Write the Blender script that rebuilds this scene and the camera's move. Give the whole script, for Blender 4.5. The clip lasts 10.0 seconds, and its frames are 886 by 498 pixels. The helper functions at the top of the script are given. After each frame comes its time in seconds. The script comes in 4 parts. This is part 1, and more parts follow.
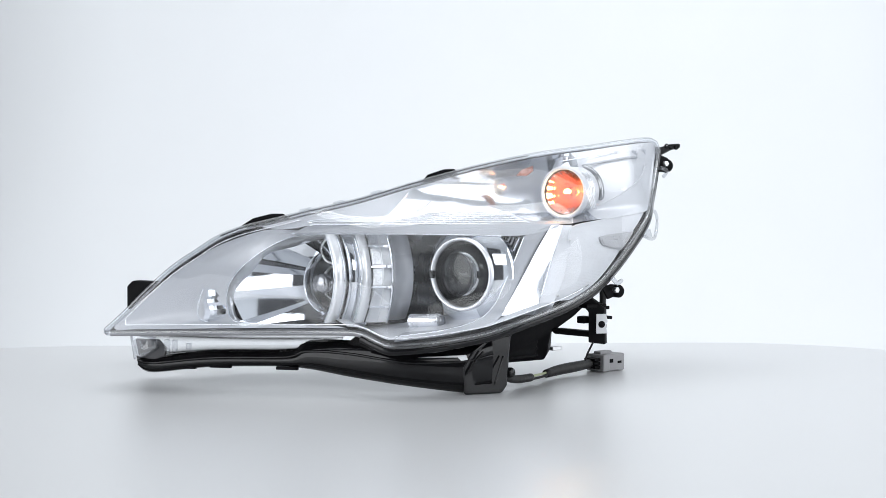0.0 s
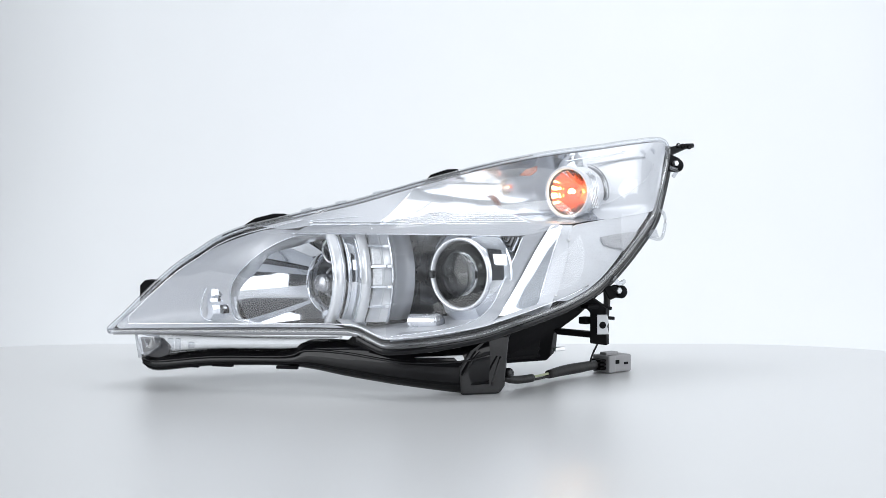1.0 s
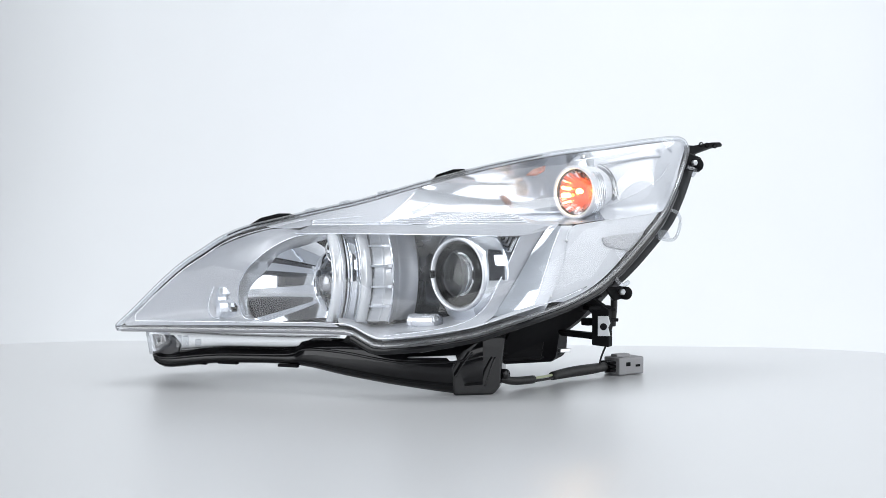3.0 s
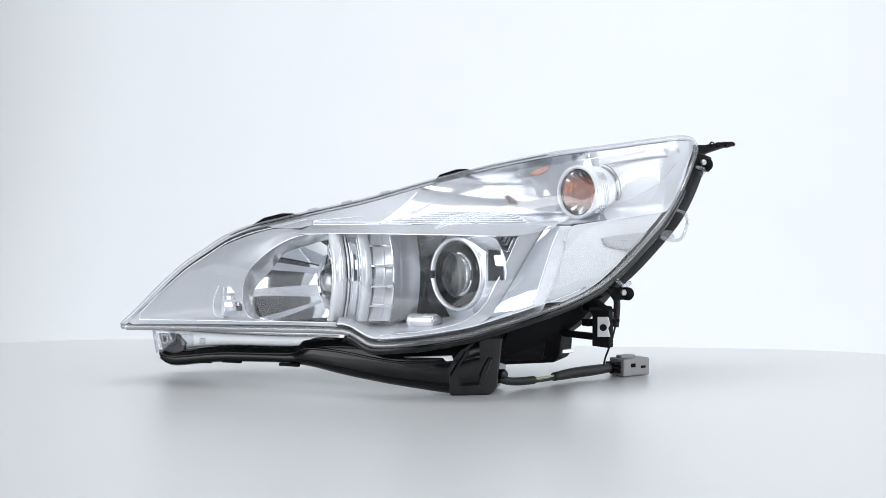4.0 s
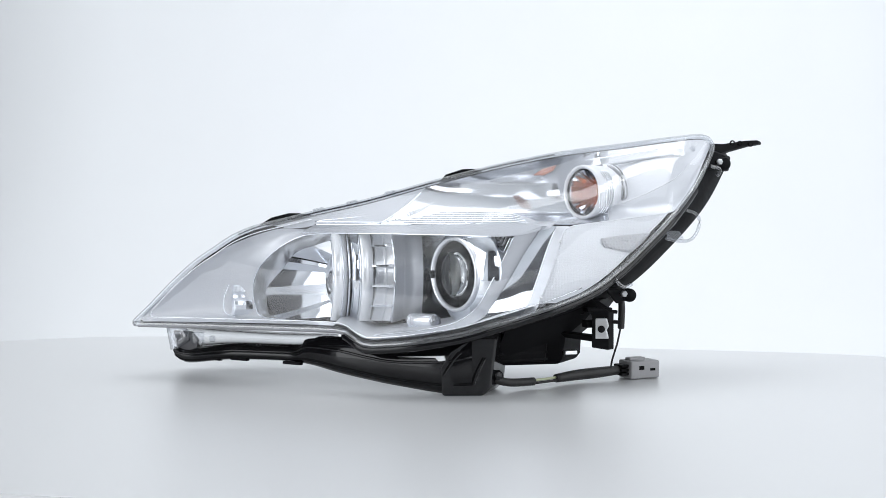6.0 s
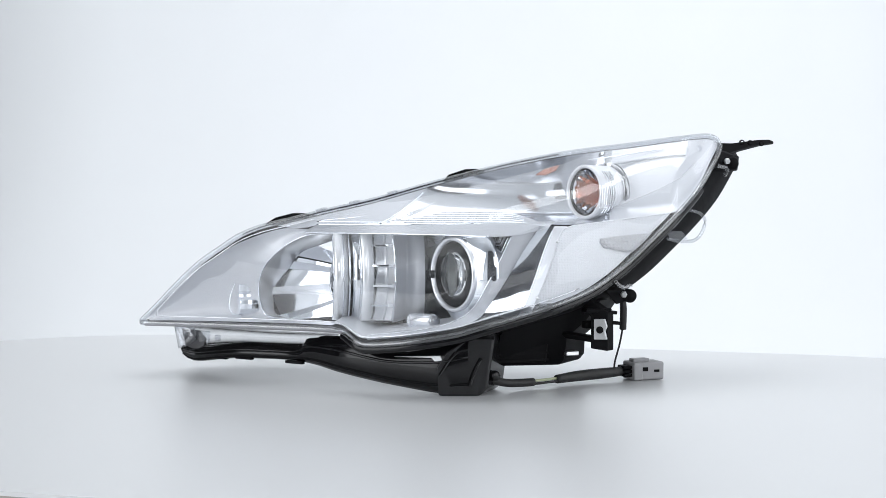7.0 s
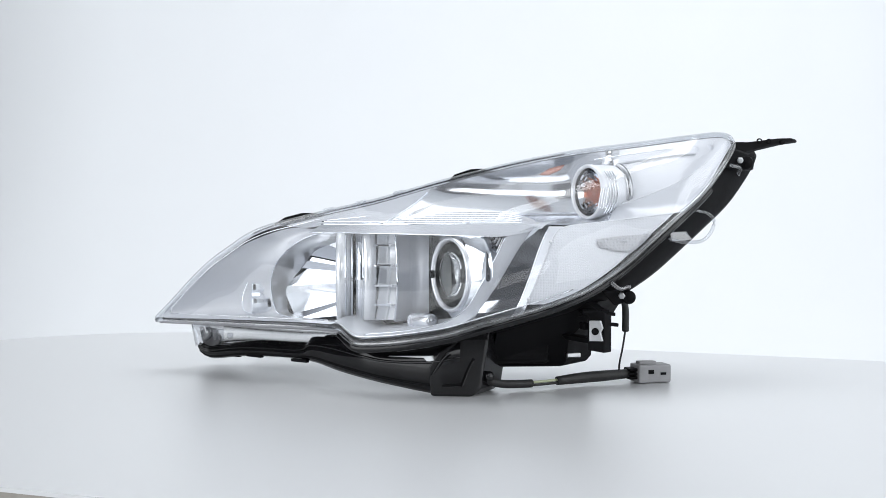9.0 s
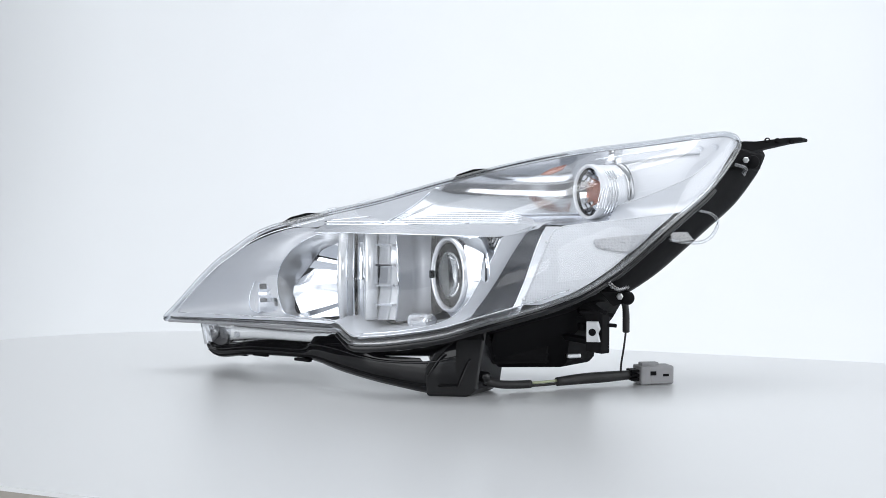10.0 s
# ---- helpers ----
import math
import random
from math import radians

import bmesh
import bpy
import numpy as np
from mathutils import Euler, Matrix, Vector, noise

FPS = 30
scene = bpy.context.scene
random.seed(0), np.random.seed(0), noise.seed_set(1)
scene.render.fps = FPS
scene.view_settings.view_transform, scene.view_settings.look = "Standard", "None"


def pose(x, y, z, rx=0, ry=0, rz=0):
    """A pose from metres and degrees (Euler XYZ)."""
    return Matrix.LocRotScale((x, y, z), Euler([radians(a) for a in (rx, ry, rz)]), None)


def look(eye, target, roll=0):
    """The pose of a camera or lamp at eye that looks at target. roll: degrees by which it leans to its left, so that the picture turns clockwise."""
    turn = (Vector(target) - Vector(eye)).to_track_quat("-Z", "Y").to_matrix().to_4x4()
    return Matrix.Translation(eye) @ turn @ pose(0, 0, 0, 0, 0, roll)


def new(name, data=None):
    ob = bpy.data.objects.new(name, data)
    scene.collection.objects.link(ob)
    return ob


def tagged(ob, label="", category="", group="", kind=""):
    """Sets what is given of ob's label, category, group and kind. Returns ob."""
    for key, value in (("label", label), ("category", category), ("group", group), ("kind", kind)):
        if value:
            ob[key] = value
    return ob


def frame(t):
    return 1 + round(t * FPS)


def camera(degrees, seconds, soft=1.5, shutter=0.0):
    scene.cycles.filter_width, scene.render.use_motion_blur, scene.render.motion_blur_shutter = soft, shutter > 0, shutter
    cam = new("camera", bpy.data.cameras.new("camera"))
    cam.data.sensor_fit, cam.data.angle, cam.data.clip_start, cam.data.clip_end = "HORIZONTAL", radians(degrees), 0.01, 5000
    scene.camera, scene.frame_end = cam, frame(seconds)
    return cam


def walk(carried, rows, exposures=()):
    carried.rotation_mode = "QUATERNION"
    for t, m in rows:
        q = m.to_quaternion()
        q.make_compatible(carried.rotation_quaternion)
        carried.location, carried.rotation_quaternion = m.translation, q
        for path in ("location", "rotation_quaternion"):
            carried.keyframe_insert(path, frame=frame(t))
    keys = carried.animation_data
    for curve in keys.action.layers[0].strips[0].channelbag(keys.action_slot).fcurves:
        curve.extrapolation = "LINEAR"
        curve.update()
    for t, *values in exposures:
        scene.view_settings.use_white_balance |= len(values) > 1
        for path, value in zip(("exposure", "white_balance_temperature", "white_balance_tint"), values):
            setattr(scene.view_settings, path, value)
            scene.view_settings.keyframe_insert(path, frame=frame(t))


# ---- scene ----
cam = camera(36.04, 10.0, soft=0.75)
EYE = (0.0097, -1.32, 0.1778)
TILT = 90 - 2.128
walk(cam, [(0.0, pose(*EYE, TILT, 0, 0)), (10.0, pose(*EYE, TILT, 0, 0))])

# ---- light ----
world = bpy.data.worlds.new("studio_air")
scene.world = world
world.use_nodes = True
world.node_tree.nodes["Background"].inputs[0].default_value = (0.92, 0.96, 1.0, 1)
world.node_tree.nodes["Background"].inputs[1].default_value = 0.25


BLUISH = (0.958, 0.976, 1.0)


def softbox(name, eye, target, sx, sy, watts, colour=(0.95, 0.98, 1.0)):
    data = bpy.data.lights.new(name, "AREA")
    data.shape, data.size, data.size_y, data.energy, data.color = "RECTANGLE", sx, sy, watts, colour
    ob = new(name, data)
    ob.matrix_world = look(eye, target)
    return ob


softbox("overhead_softbox", (0.0, 0.5, 1.55), (0.0, 0.38, 0.0), 2.4, 1.2, 12, BLUISH)
softbox("left_key_softbox", (-2.05, -1.4, 0.8), (0.0, -0.1, 0.1), 2.6, 2.5, 53, BLUISH)
softbox("right_key_softbox", (2.25, -0.75, 0.8), (0.0, 0.0, 0.1), 2.4, 2.4, 35, BLUISH)
# added fill lamp, brightens the column and wall inside the headlamp
softbox("front_fill", (0.55, -2.35, 1.2), (0.0, -0.05, 0.1), 1.4, 0.9, 10.5, BLUISH)
softbox("backdrop_wash", (0.65, 0.75, 2.3), (0.65, 2.3, 0.5), 2.2, 0.5, 18.5, BLUISH)

# ---- materials ----


def material(name, colour, rough=0.5, metal=0.0, bump=0.0, size=60.0, vary=0.06, spec=0.5, rough_vary=0.08, coat=0.0):
    m = bpy.data.materials.new(name)
    m.use_nodes = True
    nt = m.node_tree
    b = nt.nodes["Principled BSDF"]
    co = nt.nodes.new("ShaderNodeTexCoord")
    n1 = nt.nodes.new("ShaderNodeTexNoise")
    n1.inputs["Scale"].default_value, n1.inputs["Detail"].default_value = size, 5
    n2 = nt.nodes.new("ShaderNodeTexNoise")
    n2.inputs["Scale"].default_value, n2.inputs["Detail"].default_value = size * 0.12, 3
    nt.links.new(co.outputs["Object"], n1.inputs["Vector"])
    nt.links.new(co.outputs["Object"], n2.inputs["Vector"])
    add = nt.nodes.new("ShaderNodeMath")
    add.operation = "ADD"
    nt.links.new(n1.outputs["Fac"], add.inputs[0])
    nt.links.new(n2.outputs["Fac"], add.inputs[1])
    r1 = nt.nodes.new("ShaderNodeMapRange")
    r1.inputs["From Min"].default_value, r1.inputs["From Max"].default_value = 0.6, 1.4
    r1.inputs["To Min"].default_value, r1.inputs["To Max"].default_value = 1 - vary, 1 + vary
    nt.links.new(add.outputs[0], r1.inputs["Value"])
    mul = nt.nodes.new("ShaderNodeVectorMath")
    mul.operation = "SCALE"
    mul.inputs[0].default_value = colour
    nt.links.new(r1.outputs["Result"], mul.inputs["Scale"])
    nt.links.new(mul.outputs["Vector"], b.inputs["Base Color"])
    r2 = nt.nodes.new("ShaderNodeMapRange")
    r2.inputs["From Min"].default_value, r2.inputs["From Max"].default_value = 0.6, 1.4
    r2.inputs["To Min"].default_value, r2.inputs["To Max"].default_value = max(rough - rough_vary, 0.0), rough + rough_vary
    nt.links.new(add.outputs[0], r2.inputs["Value"])
    nt.links.new(r2.outputs["Result"], b.inputs["Roughness"])
    b.inputs["Metallic"].default_value = metal
    b.inputs["Specular IOR Level"].default_value = spec
    b.inputs["Coat Weight"].default_value = coat
    if bump:
        bp = nt.nodes.new("ShaderNodeBump")
        bp.inputs["Strength"].default_value, bp.inputs["Distance"].default_value = bump, 0.001
        nt.links.new(n1.outputs["Fac"], bp.inputs["Height"])
        nt.links.new(bp.outputs["Normal"], b.inputs["Normal"])
    return m


def clear(name, tint=(0.96, 0.975, 0.985), ior=1.5, rough=0.01, extra=0.0):
    """Thin clear plastic: light goes straight through, gloss rises at a grazing view."""
    m = bpy.data.materials.new(name)
    m.use_nodes = True
    nt = m.node_tree
    nt.nodes.remove(nt.nodes["Principled BSDF"])
    out = nt.nodes["Material Output"]
    tr = nt.nodes.new("ShaderNodeBsdfTransparent")
    tr.inputs["Color"].default_value = (*tint, 1)
    gl = nt.nodes.new("ShaderNodeBsdfGlossy")
    gl.inputs["Roughness"].default_value = rough
    lw = nt.nodes.new("ShaderNodeLayerWeight")
    lw.inputs["Blend"].default_value = 0.5
    pw = nt.nodes.new("ShaderNodeMath")
    pw.operation = "POWER"
    pw.inputs[1].default_value = 4.5
    nt.links.new(lw.outputs["Facing"], pw.inputs[0])
    r0 = ((ior - 1) / (ior + 1)) ** 2 + extra
    ma = nt.nodes.new("ShaderNodeMath")
    ma.operation = "MULTIPLY_ADD"
    ma.use_clamp = True
    ma.inputs[1].default_value, ma.inputs[2].default_value = 1 - r0, r0
    nt.links.new(pw.outputs[0], ma.inputs[0])
    mix = nt.nodes.new("ShaderNodeMixShader")
    nt.links.new(ma.outputs[0], mix.inputs[0])
    nt.links.new(tr.outputs[0], mix.inputs[1])
    nt.links.new(gl.outputs[0], mix.inputs[2])
    nt.links.new(mix.outputs[0], out.inputs["Surface"])
    return m


def glow(name, colour, strength):
    m = bpy.data.materials.new(name)
    m.use_nodes = True
    nt = m.node_tree
    nt.nodes.remove(nt.nodes["Principled BSDF"])
    em = nt.nodes.new("ShaderNodeEmission")
    em.inputs[0].default_value, em.inputs[1].default_value = (*colour, 1), strength
    nt.links.new(em.outputs[0], nt.nodes["Material Output"].inputs["Surface"])
    return m


def honeycomb(name, colour, scale, strength, rough=0.4):
    m = material(name, colour, rough, 0.0)
    nt = m.node_tree
    co = nt.nodes.new("ShaderNodeTexCoord")
    vo = nt.nodes.new("ShaderNodeTexVoronoi")
    vo.inputs["Scale"].default_value, vo.inputs["Randomness"].default_value = scale, 0.12
    nt.links.new(co.outputs["Object"], vo.inputs["Vector"])
    bp = nt.nodes.new("ShaderNodeBump")
    bp.inputs["Strength"].default_value, bp.inputs["Distance"].default_value = strength, 0.001
    nt.links.new(vo.outputs["Distance"], bp.inputs["Height"])
    nt.links.new(bp.outputs["Normal"], nt.nodes["Principled BSDF"].inputs["Normal"])
    return m


PAPER = material("white_backdrop_paper", (0.79, 0.81, 0.83), 0.9, size=4, vary=0.015)
TABLE = material("white_satin_laminate", (0.57, 0.58, 0.59), 0.36, size=3, vary=0.0, rough_vary=0.0, spec=0.7, coat=0.8)
TABLE.node_tree.nodes["Principled BSDF"].inputs["Coat Roughness"].default_value = 0.33
SMOKE = material("smoke_grey_plastic", (0.10, 0.10, 0.105), 0.4, size=100, vary=0.15, bump=0.05)
EDGE = material("grey_brown_board_edge", (0.30, 0.28, 0.25), 0.7, size=90, vary=0.2, bump=0.3)
DARKWALL = material("dark_added_wall", (0.03, 0.03, 0.033), 0.9, size=3, vary=0.05)
CHROME = material("vacuum_chrome", (0.86, 0.885, 0.93), 0.06, 1.0, size=40, vary=0.02, rough_vary=0.03)
SATIN = material("satin_aluminium", (0.82, 0.84, 0.88), 0.26, 0.75, size=80, vary=0.03, bump=0.03)
SILVER = material("silver_grey_paint", (0.46, 0.48, 0.52), 0.42, 0.2, size=160, vary=0.03, bump=0.02)
BLACK = material("black_moulded_plastic", (0.007, 0.007, 0.008), 0.55, size=120, vary=0.25, bump=0.12, spec=0.06)
GLOSSBLACK = material("glossy_black_plastic", (0.006, 0.006, 0.007), 0.1, size=60, vary=0.25, bump=0.04, spec=0.34)
RUBBER = material("black_wire_sleeve", (0.02, 0.02, 0.02), 0.6, size=200, vary=0.3, bump=0.5)
GREYPLUG = material("grey_connector_plastic", (0.30, 0.30, 0.31), 0.5, size=120, vary=0.1, bump=0.05)
STEEL = material("zinc_plated_steel", (0.72, 0.73, 0.74), 0.3, 0.9, size=90, vary=0.1)
WHITEPL = material("white_film", (0.82, 0.84, 0.85), 0.3, size=60, vary=0.04)
WIREY = material("pale_green_wire", (0.5, 0.55, 0.36), 0.5)
BRIGHT = material("lacquered_bright_metal", (0.80, 0.82, 0.86), 0.22, 0.6, size=40, vary=0.02, rough_vary=0.04)
DARKMETAL = material("smoked_metal", (0.40, 0.41, 0.43), 0.25, 0.9, size=60, vary=0.1)
MIRROR = material("soft_mirror_metal", (0.72, 0.74, 0.78), 0.13, 0.9, size=40, vary=0.02, rough_vary=0.03)
PALE = material("pale_satin_lacquer", (0.62, 0.64, 0.68), 0.30, 0.2, size=120, vary=0.0, bump=0.0, rough_vary=0.0)
PAN = material("pale_silver_paint", (0.70, 0.72, 0.76), 0.36, 0.15, size=30, vary=0.02)
RIBWHITE = material("bright_lacquered_rib", (0.85, 0.87, 0.90), 0.17, 0.4, size=40, vary=0.02, rough_vary=0.03)
LENS = clear("clear_polycarbonate", (0.985, 0.988, 0.992), 1.5)


def dust_and_haze(m, low, high):
    """Dust and fine wiping streaks, plus reflected haze painted on a clear surface."""
    nt = m.node_tree
    co, mp, nz = nt.nodes.new("ShaderNodeTexCoord"), nt.nodes.new("ShaderNodeMapping"), nt.nodes.new("ShaderNodeTexNoise")
    mp.inputs["Scale"].default_value = (13, 13, 80)
    nz.inputs["Scale"].default_value, nz.inputs["Detail"].default_value = 1.0, 6
    nt.links.new(co.outputs["Object"], mp.inputs["Vector"])
    nt.links.new(mp.outputs["Vector"], nz.inputs["Vector"])
    mr = nt.nodes.new("ShaderNodeMapRange")
    mr.inputs["From Min"].default_value, mr.inputs["From Max"].default_value = 0.42, 0.72
    mr.inputs["To Min"].default_value, mr.inputs["To Max"].default_value = low, high
    nt.links.new(nz.outputs["Fac"], mr.inputs["Value"])
    df, mx = nt.nodes.new("ShaderNodeBsdfDiffuse"), nt.nodes.new("ShaderNodeMixShader")
    df.inputs[0].default_value = (0.85, 0.87, 0.91, 1)
    out = nt.nodes["Material Output"]
    nt.links.new(out.inputs["Surface"].links[0].from_socket, mx.inputs[1])
    nt.links.new(mr.outputs["Result"], mx.inputs[0])
    nt.links.new(df.outputs[0], mx.inputs[2])
    nt.links.new(mx.outputs[0], out.inputs["Surface"])


dust_and_haze(LENS, 0.01, 0.085)
RIM = clear("clear_moulded_edge", (0.80, 0.82, 0.85), 1.5, 0.2, 0.14)
CLEARTAB = clear("clear_plastic_tab", (0.89, 0.90, 0.92), 1.5, 0.08, 0.08)
LIGHTGUIDE = clear("clear_light_guide", (0.96, 0.965, 0.975), 1.5, 0.05, 0.10)
AMBER = clear("amber_glass", (0.96, 0.46, 0.13), 1.5, 0.03, 0.05)
_nt = AMBER.node_tree
_df, _mx = _nt.nodes.new("ShaderNodeBsdfDiffuse"), _nt.nodes.new("ShaderNodeMixShader")
_df.inputs[0].default_value, _mx.inputs[0].default_value = (0.30, 0.070, 0.020, 1), 0.45
_out = _nt.nodes["Material Output"]
_nt.links.new(_out.inputs["Surface"].links[0].from_socket, _mx.inputs[1])
_nt.links.new(_df.outputs[0], _mx.inputs[2])
_nt.links.new(_mx.outputs[0], _out.inputs["Surface"])
HOT = glow("hot_filament", (1.0, 0.72, 0.38), 230)
COMB = honeycomb("frosted_prism_panel", (0.66, 0.68, 0.72), 700, 0.4)
COMB2 = honeycomb("honeycomb_reflector", (0.46, 0.47, 0.50), 360, 1.0)
OPTIC = bpy.data.materials.new("projector_glass")
OPTIC.use_nodes = True
_b = OPTIC.node_tree.nodes["Principled BSDF"]
_b.inputs["Transmission Weight"].default_value, _b.inputs["Roughness"].default_value, _b.inputs["IOR"].default_value = 1.0, 0.0, 1.5
_b.inputs["Base Color"].default_value = (0.95, 0.97, 0.96, 1)

# ---- mesh tools: shapes are written in millimetres ----
M = 0.001


def link(name, bm, mat, parent=None, label="", smooth=True):
    bmesh.ops.recalc_face_normals(bm, faces=bm.faces)
    me = bpy.data.meshes.new(name)
    bm.to_mesh(me)
    bm.free()
    me.materials.append(mat)
    if smooth:
        for p in me.polygons:
            p.use_smooth = True
    ob = new(name, me)
    if parent is not None:
        ob.parent = parent
    if label:
        ob["label"] = label
    return ob


def part(name, bm, mat, parent, label="", smooth=True):
    return link(name, bm, mat, parent, label, smooth)


def soften(ob, width=0.8, seg=2, angle=35):
    b = ob.modifiers.new("bevel", "BEVEL")
    b.width, b.segments, b.limit_method, b.angle_limit = width * M, seg, "ANGLE", radians(angle)
    b.harden_normals = True
    return ob


def crisp(ob, angle=24):
    """Smooth along its curves, hard where faces meet at an angle."""
    ob.data.set_sharp_from_angle(angle=radians(angle))
    return ob


def thick(ob, mm, offset=1.0):
    s = ob.modifiers.new("solid", "SOLIDIFY")
    s.thickness, s.offset = mm * M, offset
    return ob


def pchip(xs, ys):
    xs, ys = np.array(xs, float), np.array(ys, float)
    h, d = np.diff(xs), np.diff(ys) / np.diff(xs)
    m = np.zeros(len(xs))
    m[0], m[-1] = d[0], d[-1]
    for i in range(1, len(xs) - 1):
        if d[i - 1] * d[i] > 0:
            w1, w2 = 2 * h[i] + h[i - 1], h[i] + 2 * h[i - 1]
            m[i] = (w1 + w2) / (w1 / d[i - 1] + w2 / d[i])

    def f(x):
        x = min(max(x, xs[0]), xs[-1])
        i = min(int(np.searchsorted(xs, x, side="right")) - 1, len(h) - 1)
        t = (x - xs[i]) / h[i]
        return float((2 * t**3 - 3 * t**2 + 1) * ys[i] + (t**3 - 2 * t**2 + t) * h[i] * m[i] + (3 * t**2 - 2 * t**3) * ys[i + 1] + (t**3 - t**2) * h[i] * m[i + 1])

    return f


def curve(pts, n):
    """n + 1 points evenly along a Catmull-Rom line through pts."""
    p = [Vector(q) for q in pts]
    p = [2 * p[0] - p[1], *p, 2 * p[-1] - p[-2]]
    dense = []
    for i in range(1, len(p) - 2):
        a, b, c, d = p[i - 1:i + 3]
        for k in range(24):
            t = k / 24
            dense.append(0.5 * (2 * b + (c - a) * t + (2 * a - 5 * b + 4 * c - d) * t * t + (3 * b - a - 3 * c + d) * t**3))
    dense.append(p[-2])
    s = [0.0]
    for a, b in zip(dense, dense[1:]):
        s.append(s[-1] + (b - a).length)
    out, j = [], 0
    for k in range(n + 1):
        w = s[-1] * k / n
        while j < len(s) - 2 and s[j + 1] < w:
            j += 1
        g = s[j + 1] - s[j]
        out.append(dense[j].lerp(dense[j + 1], (w - s[j]) / g if g else 0))
    return out


def loft(lines, closed=False, cap=False):
    bm = bmesh.new()
    rows = [[bm.verts.new(Vector(p) * M) for p in line] for line in lines]
    for a, b in zip(rows, rows[1:]):
        n = len(a)
        for i in range(n if closed else n - 1):
            q = (a[i], a[(i + 1) % n], b[(i + 1) % n], b[i])
            try:
                bm.faces.new(q)
            except ValueError:
                pass
    if cap:
        bm.faces.new(rows[0][::-1])
        bm.faces.new(rows[-1])
    return bm


def tube(path, r, sides=10, closed=False, squash=1.0):
    path = [Vector(p) for p in path]
    rings, up = [], Vector((0, 0, 1))
    n = len(path)
    for i, p in enumerate(path):
        a = path[i - 1] if (i or closed) else p
        b = path[(i + 1) % n] if (i < n - 1 or closed) else p
        d = (b - a).normalized()
        s = d.cross(up)
        s = s.normalized() if s.length > 0.05 else Vector((1, 0, 0))
        w = s.cross(d)
        rr = r(i / (n - 1)) if callable(r) else r
        rings.append([p + s * rr * math.cos(k * 2 * math.pi / sides) + w * rr * squash * math.sin(k * 2 * math.pi / sides) for k in range(sides)])
    if closed:
        rings.append(rings[0])
    return loft(rings, True, not closed)


def slab(pts, back):
    """A plate: the outline pts and the same outline moved by back."""
    return loft([pts, [Vector(p) + Vector(back) for p in pts]], True, True)


def block(c, sx, sy, sz, rz=0, rx=0, ry=0):
    bm = bmesh.new()
    bmesh.ops.create_cube(bm, size=1)
    bmesh.ops.transform(bm, matrix=pose(c[0] * M, c[1] * M, c[2] * M, rx, ry, rz) @ Matrix.Diagonal((sx * M, sy * M, sz * M, 1)), verts=bm.verts)
    return bm


def basis(axis):
    a = Vector(axis).normalized()
    s = a.cross(Vector((0, 0, 1)))
    s = s.normalized() if s.length > 0.05 else Vector((1, 0, 0))
    return a, s, s.cross(a)


def revolve(profile, c, axis, n=48, a0=0.0, a1=360.0):
    """profile: radius and height along axis."""
    a, s, w = basis(axis)
    c = Vector(c)
    full = a1 - a0 >= 360
    lines = []
    for r, h in profile:
        lines.append([c + a * h + (s * math.cos(radians(a0 + (a1 - a0) * k / n)) + w * math.sin(radians(a0 + (a1 - a0) * k / n))) * max(r, 0.01) for k in range(n if full else n + 1)])
    return loft(lines, full)


def bolt(name, c, axis, r, h, mat, parent):
    return part(name, revolve([(0.01, 0), (r, 0), (r, h * 0.5), (r * 1.0, h * 0.8), (r * 0.75, h), (0.01, h)], c, axis, 6), mat, parent, smooth=False)


